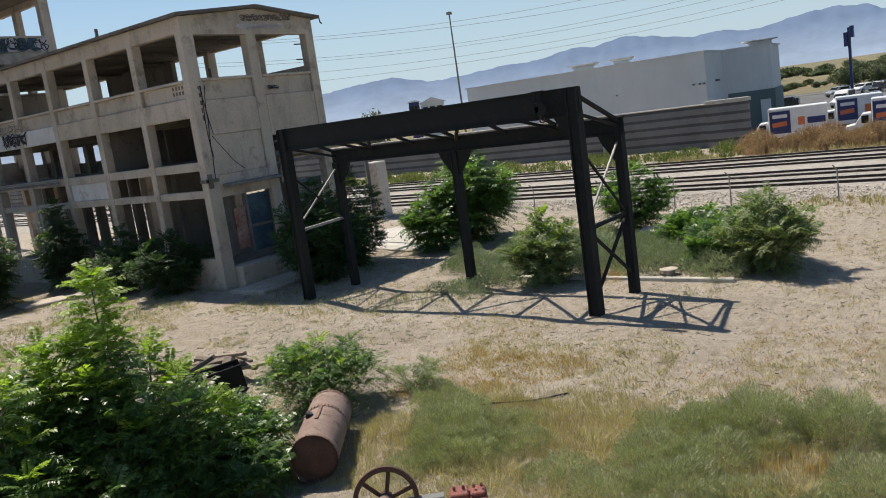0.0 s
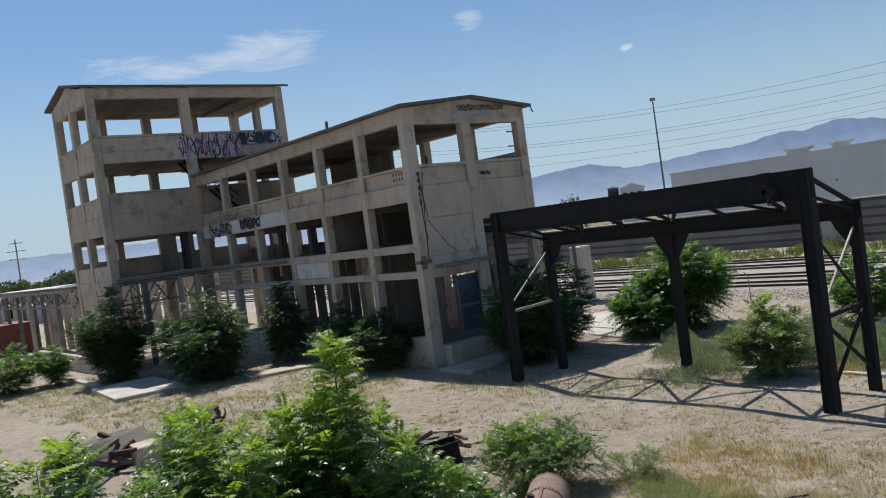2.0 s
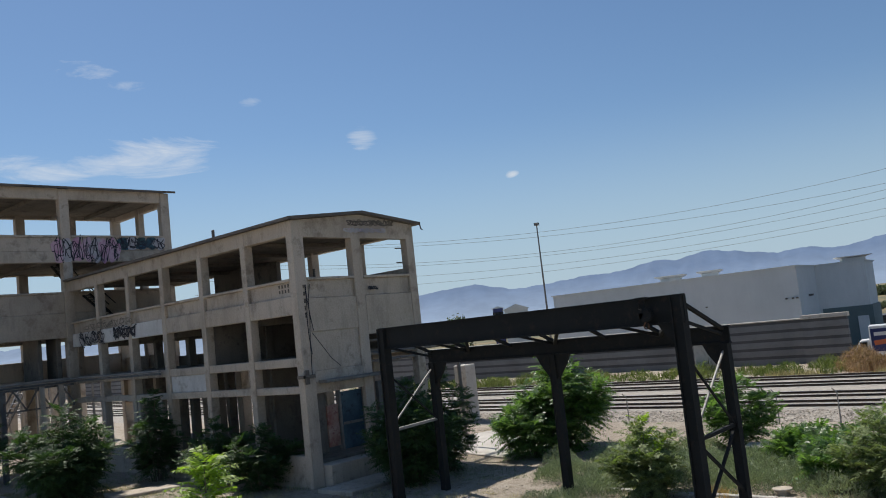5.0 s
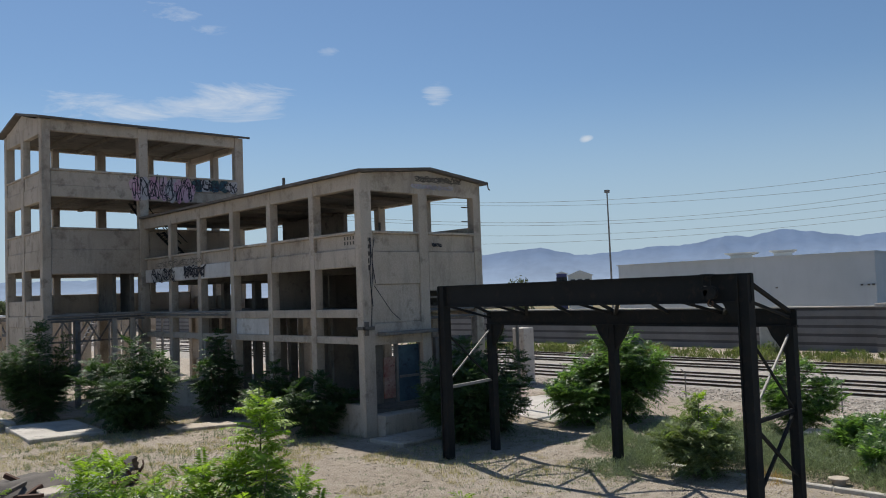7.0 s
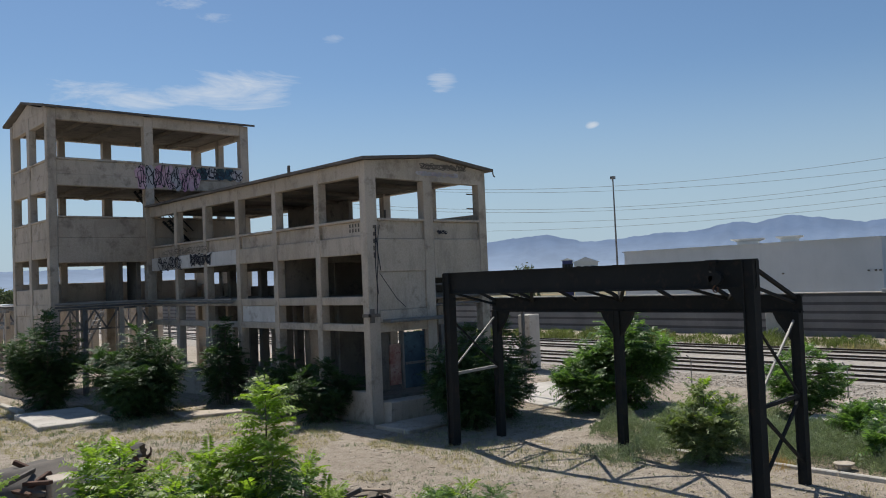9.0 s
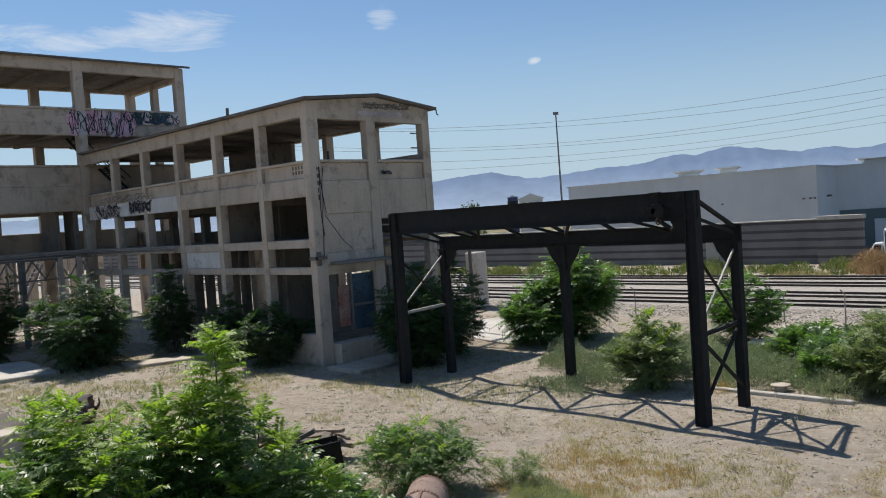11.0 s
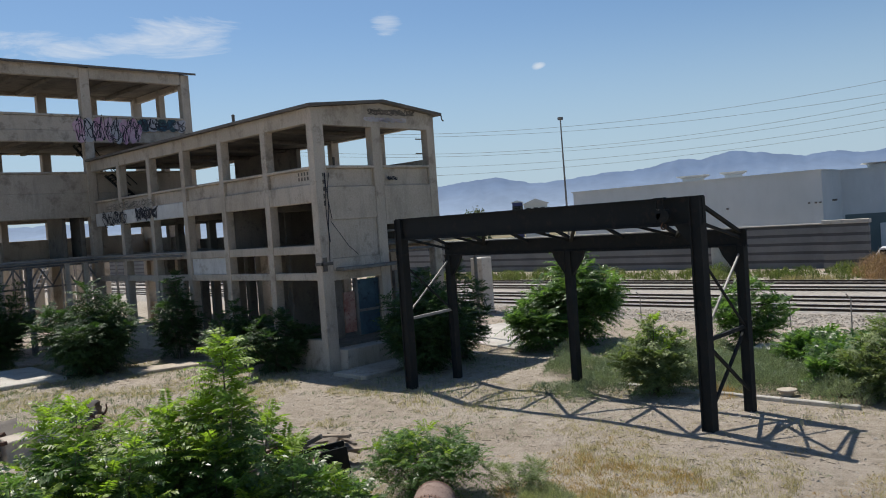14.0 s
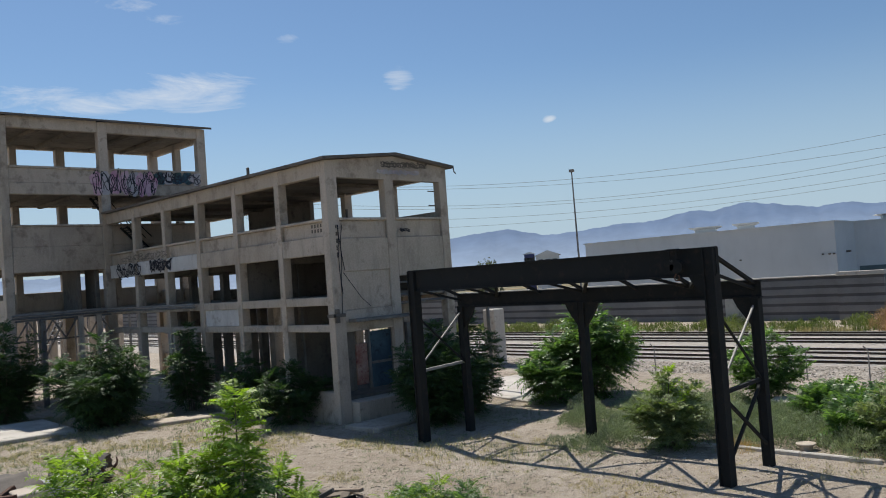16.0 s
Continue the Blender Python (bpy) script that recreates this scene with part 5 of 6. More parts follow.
# lettering too worn to read: plain bars
for row in range(2):
    for k in range(4):
        boxes("letter_bar", [(AX0 + 0.15, AX0 + 0.159, 30.9 - k * 0.22 - 0.1, 30.9 - k * 0.22, 7.97 - row * 0.22, 8.12 - row * 0.22)], ROOFING, building).matrix_parent_inverse = building_inv


def end_wall_fittings():
    def put(name, rows, mat, label="", bevel=0.012):
        ob = boxes(name, rows, mat, building, label, bevel)
        ob.matrix_parent_inverse = building_inv
        return ob

    def pipe(name, pts, r, mat):
        bm = bmesh.new()
        for a, b in zip(pts, pts[1:]):
            rod(bm, a, b, r, None, 8)
        part(name, bm, mat, building).matrix_parent_inverse = building_inv

    put("entrance_lintel", [(AX0 + 0.62, 25.0, AY0 + 0.05, AY0 + 0.5, 3.3, 3.74)], CONCRETE)
    put("canopy", [(AX0 + 0.75, 25.9, AY0 - 0.55, AY0 + 0.02, 3.72, 3.86)], GREY_STEEL, "rusted steel canopy over the entrance")
    put("side_wall", [(AX0 + 0.62, 23.0, AY0 + 0.42, AY0 + 0.6, 0.7, 3.3)], CONCRETE_DARKENED)
    put("side_panel", [(23.0, 23.62, AY0 + 0.34, AY0 + 0.46, 0.9, 2.7)], RED_PANEL, "boarded panel sprayed red and beige")
    door = put("door", [(23.75, 24.98, AY0 + 0.28, AY0 + 0.4, 0.7, 3.2)], BLUE_DOOR, "steel door covered in blue graffiti")
    put("door_frame", [(23.64, 23.74, AY0 + 0.22, AY0 + 0.48, 0.7, 3.3)], GREY_STEEL)
    put("door_frame", [(24.99, 25.09, AY0 + 0.22, AY0 + 0.48, 0.7, 3.3)], GREY_STEEL)
    put("door_rail", [(23.8, 24.93, AY0 + 0.25, AY0 + 0.279, 1.75, 1.87)], GREY_STEEL)
    put("loose_panel", [(25.6, 26.2, AY0 - 0.1, AY0 - 0.04, -0.56, 1.9)], PALE_PAINT, "pale board leaning on the column")
    put("doorstep", [(AX0 + 0.63, 26.4, AY0 - 0.5, AY0 + 0.44, FOOT, 0.3)], CONCRETE, "", 0.03)
    put("corner_bracket", [(AX0 - 0.14, AX0 + 0.5, AY0 - 0.16, AY0 - 0.02, 4.0, 4.14), (AX0 - 0.16, AX0 - 0.02, AY0 - 0.16, AY0 + 0.3, 4.0, 4.14)], ROOFING)
    put("corner_bracket", [(AX0 + 0.02, AX0 + 0.22, AY0 - 0.12, AY0 - 0.02, 3.75, 4.35)], ROOFING)
    # cables that hang down the corner
    for k, (x, sway) in enumerate(((22.12, 0.03), (22.2, -0.05), (22.3, 0.08))):
        pipe("cable", [(x + sway * math.sin(i * 1.4 + k), AY0 - 0.04, 8.0 - i * 0.5) for i in range(9 - k * 2)], 0.016, INK)
    pipe("cable", [(22.3, AY0 - 0.04, 5.9), (23.2, AY0 - 0.05, 4.75), (23.7, AY0 - 0.04, 4.35)], 0.014, INK)
    for i in range(5):
        put("spall", [(22.04, 22.1 + 0.04 * (i % 3), AY0 - 0.012, AY0 - 0.002, 7.85 - i * 0.32, 8.0 - i * 0.3)], ROOFING, "", 0)
    # pipes and brackets in the open bay
    for z, r in ((4.7, 0.09), (4.35, 0.07), (5.3, 0.05)):
        pipe("pipe", [(25.4, AY0 + 0.2, z), (31.5, AY0 + 0.2, z)], r, GREY_STEEL)
    pipe("pipe", [(26.0, AY0 - 0.12, 0.3), (26.0, AY0 - 0.12, 5.6)], 0.07, GREY_STEEL)
    pipe("pipe", [(31.5, AY0 + 0.2, 0), (31.5, AY0 + 0.2, 5.3)], 0.09, GREY_STEEL)
    put("shed_wall", [(26.2, 28.5, AY0 + 0.5, AY0 + 0.7, 0.4, 3.4)], GREY_STEEL, "corrugated steel lean-to wall")
    put("rail", [(29.2, 29.28, AY0 - 1.5, AY0 + 3, 4.9, 4.98), (29.2, 29.28, AY0 - 1.5, AY0 + 3, 5.5, 5.56)], GREY_STEEL)
    # hooks left of the eave
    pipe("eave_bracket", [(29.35, AY0 - 0.2, 10.75), (29.35, AY0 - 0.25, 10.5), (29.45, AY0 - 0.25, 10.45)], 0.03, ROOFING)
    for z in (9.6, 8.9):
        pipe("window_bracket", [(28.0, AY0 + 0.3, z), (28.4, AY0 + 0.3, z)], 0.03, ROOFING)
    pipe("window_pipe", [(25.05, AY0 + 3.0, 8.2), (25.05, AY0 + 3.0, 9.0)], 0.06, ROOFING)


end_wall_fittings()


def pipe_bridge():
    """Pipes and lattice that cross in front of the tower and run along the long wall."""
    p = thing("pipe_bridge", "rusty pipe bridge with lattice girder across the tower front", "pipe rack", at=(18, 52.2, 0))
    draw_near(p)
    inv = Matrix.Translation((-18, -52.2, 0))

    def put(name, bm, mat, label=""):
        part(name, bm, mat, p, label).matrix_parent_inverse = inv

    for dz, mat in ((0.0, GREY_STEEL), (0.16, PALE_STEEL)):
        bm = bmesh.new()
        rod(bm, (15.7, 52.2, 4.72 + dz), (21.3, 52.2, 4.72 + dz), 0.055)
        put("pipe", bm, mat)
        bm = bmesh.new()
        rod(bm, (21.3, 52.2, 4.72 + dz), (21.3, 41.1, 4.72 + dz), 0.055)
        put("pipe", bm, mat)
    for z in (4.55, 3.35):
        bm = bmesh.new()
        bar(bm, (15.9, 52.3, z), (21.5, 52.3, z), 0.1)
        put("chord", bm, GREY_STEEL)
    for k in range(8):
        bm = bmesh.new()
        a, b = 15.9 + k * 0.7, 16.6 + k * 0.7
        bar(bm, (a, 52.3, 4.5 if k % 2 else 3.4), (b, 52.3, 3.4 if k % 2 else 4.5), 0.08)
        put("lattice_bar", bm, GREY_STEEL)
    for x in (17.4, 19.6, 20.7):
        bm = bmesh.new()
        box(bm, x - 0.14, x + 0.14, 52.15, 52.45, FOOT, 4.6)
        put("post", bm, CONCRETE if x > 19 else GREY_STEEL)


pipe_bridge()


def trestle():
    t = thing("steel_trestle", "long rusted steel pipe trestle on many thin posts", "trestle", at=(14.6, 62, 0))
    inv = Matrix.Translation((-14.6, -62, 0))
    for x in (14.2, 16.4):
        for k in range(14):
            bm = bmesh.new()
            y = 56.5 + k * 4.0 if x < 15 else 61.5 + k * 4.0
            box(bm, x - 0.13, x + 0.13, y - 0.13, y + 0.13, -0.1, 4.5)
            part("post", bm, GREY_STEEL if k % 3 else CONCRETE, t).matrix_parent_inverse = inv
        for z in (4.6, 3.6):
            bm = bmesh.new()
            bar(bm, (x, 56.3 if x < 15 else 61.3, z), (x, 112, z), 0.16)
            part("chord", bm, GREY_STEEL, t).matrix_parent_inverse = inv
        for k in range(20):
            bm = bmesh.new()
            y = 61.5 + k * 2.0
            bar(bm, (x, y, 3.65 if k % 2 else 4.55), (x, y + 2.0, 4.55 if k % 2 else 3.65), 0.1)
            part("lattice_bar", bm, GREY_STEEL, t).matrix_parent_inverse = inv
    boxes("roof_strip", [(15.8, 17.0, 64, 112, 4.7, 4.8)], GREY_STEEL, t, "grey sheet roofing").matrix_parent_inverse = inv


trestle()


def colonnade():
    """Bare concrete frames behind the tower."""
    rng = np.random.default_rng(9)
    for y in (63.5, 67.5, 71.5, 76.0):
        c = thing("colonnade", "row of bare concrete columns with a beam behind the tower", "colonnade", "concrete colonnades", at=(23, y, 0))
        for x in (-5.6, -3.4, -1.2, 1.0, 3.2, 5.4):
            boxes("column", [(x - 0.22, x + 0.22, -0.22, 0.22, -0.1, 4.3)], CONCRETE, c, "", 0.02)
        boxes("beam", [(-6.0, 5.8, -0.25, 0.25, 4.3, 4.75)], CONCRETE, c, "", 0.02)
        for k in range(5):
            x = -4.6 + 2.2 * k + rng.uniform(-0.3, 0.3)
            boxes("pipe", [(x - 0.07, x + 0.07, -0.5, -0.36, 0, 4.4)], GREY_STEEL, c)
    s = thing("outdoor_stair", "steep steel stair with pale treads under the tower", "stair", at=(18.6, 56.0, 0))
    for dy in (-0.5, 0.5):
        bm = bmesh.new()
        bar(bm, (-1.2, dy, 0.0), (1.2, dy, 4.4), 0.08, 0.22)
        part("stringer", bm, GREY_STEEL, s)
    for k in range(16):
        f = (k + 0.5) / 16
        boxes("tread", [(-1.35 + 2.4 * f, -1.05 + 2.4 * f, -0.46, 0.46, 4.4 * f - 0.03, 4.4 * f + 0.02)], PALE_STEEL, s)


colonnade()


def container():
    c = thing("shipping_container", "faded rust-red steel container on the ground", "container", at=(13.2, 77, 0))
    boxes("body", [(-2.2, 2.2, -3, 3, 0.1, 2.4)], RED_PAINT, c, "", 0.03)
    for k in range(14):
        boxes("rib", [(-2.25, -2.201, -2.8 + k * 0.42, -2.6 + k * 0.42, 0.2, 2.3)], RED_PAINT, c)
    for k in range(10):
        boxes("rib", [(-2.0 + k * 0.42, -1.8 + k * 0.42, -3.05, -3.001, 0.2, 2.3)], RED_PAINT, c)


container()
tagged(boxes("low_wall", [(12.9, 13.25, 45.0, 62.0, -0.1, 0.85)], CONCRETE, None, "", 0.03), "low stained concrete wall beside the yard", "wall")
tagged(boxes("kerb", [(11.2, 11.5, 43.0, 52.0, -0.1, 0.16)], PALE_SLAB, None, "", 0.03), "pale broken concrete kerb on the dry yard", "kerb")
tagged(boxes("concrete_pier", [(35.6, 36.5, 33.0, 33.9, -0.1, 3.3)], PALE_SLAB, None, "", 0.05), "pale concrete pier with a slot behind the gantry", "pier")


def corner_slab(name, label, corners, top, mat=PALE_SLAB):
    bm = bmesh.new()
    up = [bm.verts.new((x, y, top)) for x, y in corners]
    low = [bm.verts.new((x, y, -0.15)) for x, y in corners]
    bm.faces.new(up)
    bm.faces.new(low[::-1])
    for i in range(len(corners)):
        bm.faces.new((up[i - 1], up[i], low[i], low[i - 1]))
    bmesh.ops.recalc_face_normals(bm, faces=bm.faces[:])
    soften(bm, 0.03)
    return tagged(part(name, bm, mat), label, "slab")


corner_slab("concrete_pad", "pale concrete pad beside the large shrubs", [(10.3, 36.8), (13.3, 36.5), (13.6, 41.6), (10.7, 41.8)], 0.16)
corner_slab("concrete_apron", "sunlit pale concrete apron behind the building", [(26.3, 22.4), (30.8, 22.6), (33.5, 29.0), (28.2, 30.5)], 0.06)
corner_slab("doorway_slab", "cracked concrete slab in front of the entrance", [(19.3, 24.0), (22.9, 24.2), (22.8, 26.05), (19.2, 25.9)], 0.1, CONCRETE)
for k, (y0, y1, dx, top) in enumerate(((7.9, 9.9, 0.0, 0.1), (9.93, 12.1, 0.03, 0.09), (12.13, 14.2, -0.02, 0.08), (14.22, 16.0, 0.04, 0.07))):
    tagged(boxes("kerb", [(22.2 + dx, 22.36 + dx, y0, y1, -0.15, top)], PALE_SLAB, None, "", 0.025), "broken pale concrete kerb at the gantry's foot", "kerb", "kerb stones")


def manhole():
    m = thing("manhole", "round pale concrete manhole with an overhanging lid behind the kerb", "manhole", at=(23.05, 10.1, 0))
    for name, r, z0, z1 in (("shaft", 0.17, -0.2, 0.12), ("lid", 0.27, 0.121, 0.17)):
        bm = bmesh.new()
        bmesh.ops.create_cone(bm, cap_ends=True, segments=20, radius1=r, radius2=r, depth=z1 - z0, matrix=pose(0, 0, (z0 + z1) / 2))
        bmesh.ops.bevel(bm, geom=bm.edges[:], offset=0.012, segments=1, affect="EDGES", clamp_overlap=True)
        part(name, bm, CONCRETE, m)


manhole()
corner_slab("concrete_block", "pale broken concrete lump among the weeds", [(28.0, 12.6), (29.2, 12.8), (29.1, 13.7), (28.2, 13.5)], 0.35)
corner_slab("concrete_block", "pale broken concrete lump among the saplings", [(8.1, 11.9), (8.75, 11.75), (8.85, 12.25), (8.2, 12.4)], 0.45)
corner_slab("concrete_block", "pale broken concrete slab among the saplings", [(7.55, 10.75), (8.25, 10.5), (8.4, 11.0), (7.75, 11.2)], 0.4)
corner_slab("pavement_edge", "long broken slab edge under the facade shrubs", [(15.5, 34.6), (19.2, 33.4), (19.4, 34.2), (15.8, 36.2)], 0.1, CONCRETE)


def hoist():
    h = thing("chain_hoist", "rusty crane block with hook hanging from the gantry girder", "hoist", at=(18.5, 10.98, 5.24))
    h.scale = (0.8, 0.72, 0.7)
    bm = bmesh.new()
    for dx in (-0.05, 0.05):
        bmesh.ops.create_cone(bm, cap_ends=True, segments=18, radius1=0.24, radius2=0.24, depth=0.05, matrix=pose(dx, -0.06, 0.05, 0, 90, 0))
        bmesh.ops.create_cone(bm, cap_ends=True, segments=18, radius1=0.2, radius2=0.2, depth=0.05, matrix=pose(dx, 0.22, 0.1, 0, 90, 0))
    box(bm, -0.09, 0.09, -0.2, 0.34, 0.14, 0.24)
    # Black instead of rust: the block's backlit shade is put into its colour.
    part("block", bm, BLACK_STEEL, h)
    bm = bmesh.new()
    pts = [(0, -0.03, -0.16)] + [(0, -0.03 + 0.1 * math.sin(a), -0.36 - 0.1 * math.cos(a) + 0.03) for a in np.linspace(-2.6, 1.9, 9)[::-1]]
    for a, b in zip(pts, pts[1:]):
        rod(bm, a, b, 0.025, None, 6)
    part("hook", bm, DARK_RUST, h)
    bm = bmesh.new()
    rod(bm, (0, -0.05, 0.2), (0, -0.05, 0.66), 0.02)
    rod(bm, (0, 0.2, 0.2), (0, 0.2, 0.66), 0.02)
    box(bm, -0.06, 0.12, -0.12, 0.28, 0.62, 0.7)
    part("hanger", bm, BLACK_STEEL, h)


hoist()


# ---- things lying in the foreground ----
def tank():
    t = thing("rusted_tank", "rust-brown riveted steel tank lying in the weeds", "tank", at=(9.5, 10.5, 0.4))
    t.rotation_euler = (0, 0, math.atan2(1.25, 1.55))
    half, r = 1.12, 0.39
    bm = bmesh.new()
    bmesh.ops.create_cone(bm, cap_ends=False, segments=40, radius1=r, radius2=r, depth=2 * half, matrix=pose(0, 0, 0, 0, 90, 0))
    part("shell", bm, RUST_PALE, t, "", True)
    for s in (-1, 1):
        bm = bmesh.new()
        rings = [[bm.verts.new((s * (half - 0.05 + d), rr * math.cos(a), rr * math.sin(a))) for a in np.linspace(0, 2 * math.pi, 32, endpoint=False)] for rr, d in ((r * 0.99, 0.0), (r * 0.8, 0.03), (r * 0.4, 0.055))]
        mid = bm.verts.new((s * (half + 0.015), 0, 0))
        for a, b in zip(rings, rings[1:]):
            for i in range(32):
                bm.faces.new((a[i - 1], a[i], b[i], b[i - 1]))
        for i in range(32):
            bm.faces.new((rings[-1][i - 1], rings[-1][i], mid))
        bmesh.ops.recalc_face_normals(bm, faces=bm.faces[:])
        # Darker rust than the shell stands in for shade on the tank's ends.
        part("end_plate", bm, DARK_RUST, t, "rusted end plate with shade put into its dark colour", True)
        bm = bmesh.new()
        bmesh.ops.create_cone(bm, cap_ends=False, segments=40, radius1=r + 0.012, radius2=r + 0.012, depth=0.06, matrix=pose(s * (half - 0.03), 0, 0, 0, 90, 0))
        part("rim", bm, RUST, t, "", True)
    for x in (0.3,):
        bm = bmesh.new()
        bmesh.ops.create_cone(bm, cap_ends=False, segments=40, radius1=r + 0.009, radius2=r + 0.009, depth=0.07, matrix=pose(x, 0, 0, 0, 90, 0))
        part("seam_strap", bm, RUST, t, "", True)
    bm = bmesh.new()
    for k in range(40):
        a = k / 40 * 2 * math.pi
        for x in (0.27, 0.33, half - 0.03, -half + 0.03):
            bmesh.ops.create_cube(bm, size=0.016, matrix=Matrix.Translation((x, (r + 0.012) * math.cos(a), (r + 0.012) * math.sin(a))))
    tagged(part("rivets", bm, RUST, t), kind="stuff")
    bm = bmesh.new()
    box(bm, -0.35, 0.3, -0.03, 0.03, r - 0.01, r + 0.02)
    part("seam", bm, RUST, t)
    bm = bmesh.new()
    bmesh.ops.create_cone(bm, cap_ends=True, segments=16, radius1=0.06, radius2=0.06, depth=0.09, matrix=pose(-0.1, 0.16, r - 0.01, 20, 0, 0))
    part("nozzle", bm, INK, t, "dark open pipe stub")


tank()


def engine():
    e = thing("flywheel_engine", "old rusty engine with spoked flywheel and red cylinder block", "engine", at=(7.56, 7.18, 0))
    turn = pose(0, 0, 0.71, 78, 0, -46)
    bm = bmesh.new()
    ring = []
    for a in np.linspace(0, 2 * math.pi, 36, endpoint=False):
        ring.append([bm.verts.new(turn @ Vector((rr * math.cos(a), rr * math.sin(a), z))) for rr, z in ((0.43, 0.05), (0.43, -0.05), (0.365, -0.05), (0.365, 0.05))])
    for a, b in zip(ring, ring[1:] + ring[:1]):
        for i in range(4):
            bm.faces.new((a[i - 1], a[i], b[i], b[i - 1]))
    bmesh.ops.recalc_face_normals(bm, faces=bm.faces[:])
    wheel = part("flywheel", bm, DARK_RUST, e)
    for k in range(6):
        bm = bmesh.new()
        a = k / 6 * 2 * math.pi + 0.3
        bar(bm, turn @ Vector((0.06 * math.cos(a), 0.06 * math.sin(a), 0)), turn @ Vector((0.38 * math.cos(a), 0.38 * math.sin(a), 0)), 0.05, 0.03)
        part("spoke", bm, DARK_RUST, wheel)
    bm = bmesh.new()
    bmesh.ops.create_cone(bm, cap_ends=True, segments=20, radius1=0.1, radius2=0.1, depth=0.16, matrix=turn)
    part("hub", bm, DARK_RUST, wheel)
    bm = bmesh.new()
    rod(bm, turn @ Vector((0, 0, 0)), turn @ Vector((-0.08, -0.02, 0.5)), 0.09, 0.1, 16)
    part("shaft", bm, RUST_PALE, e, "pale rusted crank shaft")
    along = Vector((0.64, -0.77, 0))
    bm = bmesh.new()
    rod(bm, (0.12, -0.14, 0.6), Vector((0.0, 0.0, 0.58)) + along * 0.75, 0.09, 0.12, 14)
    part("connecting_barrel", bm, GREY_STEEL, e, "dark grey barrel")
    m = Matrix.Translation(along * 1.05 + Vector((0, 0, 0))) @ pose(0, 0, 0, 0, 0, -50)
    def block(name, rows, mat=RED_PAINT, label=""):
        bm = bmesh.new()
        for row in rows:
            box(bm, *row)
        soften(bm, 0.015)
        bmesh.ops.transform(bm, matrix=m, verts=bm.verts[:])
        part(name, bm, mat, e, label)
    block("cylinder_block", [(-0.24, 0.26, -0.2, 0.2, 0.3, 0.62)], RED_PAINT, "faded red cylinder block")
    block("valve_cover", [(-0.22, 0.02, -0.14, 0.14, 0.62, 0.7)])
    block("valve_cover", [(0.05, 0.24, -0.12, 0.12, 0.62, 0.68)])
    for x in (-0.16, -0.04, 0.1, 0.2):
        block("stud", [(x - 0.02, x + 0.02, -0.02, 0.02, 0.7, 0.76)])
    block("bed", [(-0.9, 0.3, -0.24, 0.24, -0.05, 0.3)], RUST)


engine()


def hose():
    bm = bmesh.new()
    pts = [Vector((11.9 + 0.19 * k, 9.75 - 0.24 * k + 0.12 * math.sin(k * 0.9), yard_height(11.9 + 0.19 * k, 9.75 - 0.24 * k) + 0.03)) for k in range(9)]
    for a, b in zip(pts, pts[1:]):
        rod(bm, a, b, 0.018, None, 6)
    tagged(part("hose", bm, INK), "thin black hose lying on dry grass", "hose")


hose()


def heap(name, label, centre, pieces, seed, mats, spread):
    """A loose heap: long pieces lying across one another from the ground up."""
    rng = np.random.default_rng(seed)
    h = thing(name, label, "debris", at=(*centre, 0))
    for k in range(pieces):
        bm = bmesh.new()
        long, wide, thick = rng.uniform(0.8, 2.2), rng.uniform(0.08, 0.26), rng.uniform(0.05, 0.14)
        turned_box(bm, (rng.normal(0, spread), rng.normal(0, spread), 0.03 + 0.75 * rng.uniform(0, 1) ** 1.4), (long, wide, thick), (rng.normal(0, 9), rng.normal(0, 12), rng.uniform(0, 180)))
        soften(bm, 0.008)
        part("plank" if mats[k % len(mats)] is WOOD else "scrap_piece", bm, mats[k % len(mats)], h)
    return h


heap("debris_heap", "heap of weathered timbers and rusted scrap on gravel", (10.5, 15.4), 22, 1, (ROOFING, WOOD, ROOFING, RUST), 0.6)


def scrap_trough():
    t = thing("scrap_trough", "blackened steel trough with a bent post on the debris heap", "scrap metal", at=(10.75, 15.0, 0.2))
    t.rotation_euler = (0.1, -0.12, -0.55)
    for name, row in (("side_plate", (-0.55, 0.5, -0.3, -0.26, 0, 0.62)), ("side_plate", (-0.55, 0.5, 0.26, 0.3, 0, 0.56)), ("end_plate", (-0.59, -0.55, -0.3, 0.3, 0, 0.5)), ("floor_plate", (-0.55, 0.5, -0.26, 0.26, 0, 0.04))):
        boxes(name, [row], BLACK_STEEL, t, "", 0.006)
    bm = bmesh.new()
    rod(bm, (-0.5, 0.1, 0.0), (-0.56, 0.1, 1.0), 0.03, None, 8)
    part("post", bm, DARK_RUST, t)
    bm = bmesh.new()
    bar(bm, (-1.35, 0.1, 0.72), (-0.5, 0.12, 0.98), 0.05, 0.05)
    part("crossbar", bm, DARK_RUST, t)


scrap_trough()
heap("timber_pile", "weathered timber beams lying on gravel", (12.0, 16.3), 6, 2, (WOOD,), 0.25)
heap("debris_heap", "dark scrap heap with rusted plates in the dry grass", (6.9, 24.6), 11, 3, (ROOFING, DARK_RUST, ROOFING), 0.6)


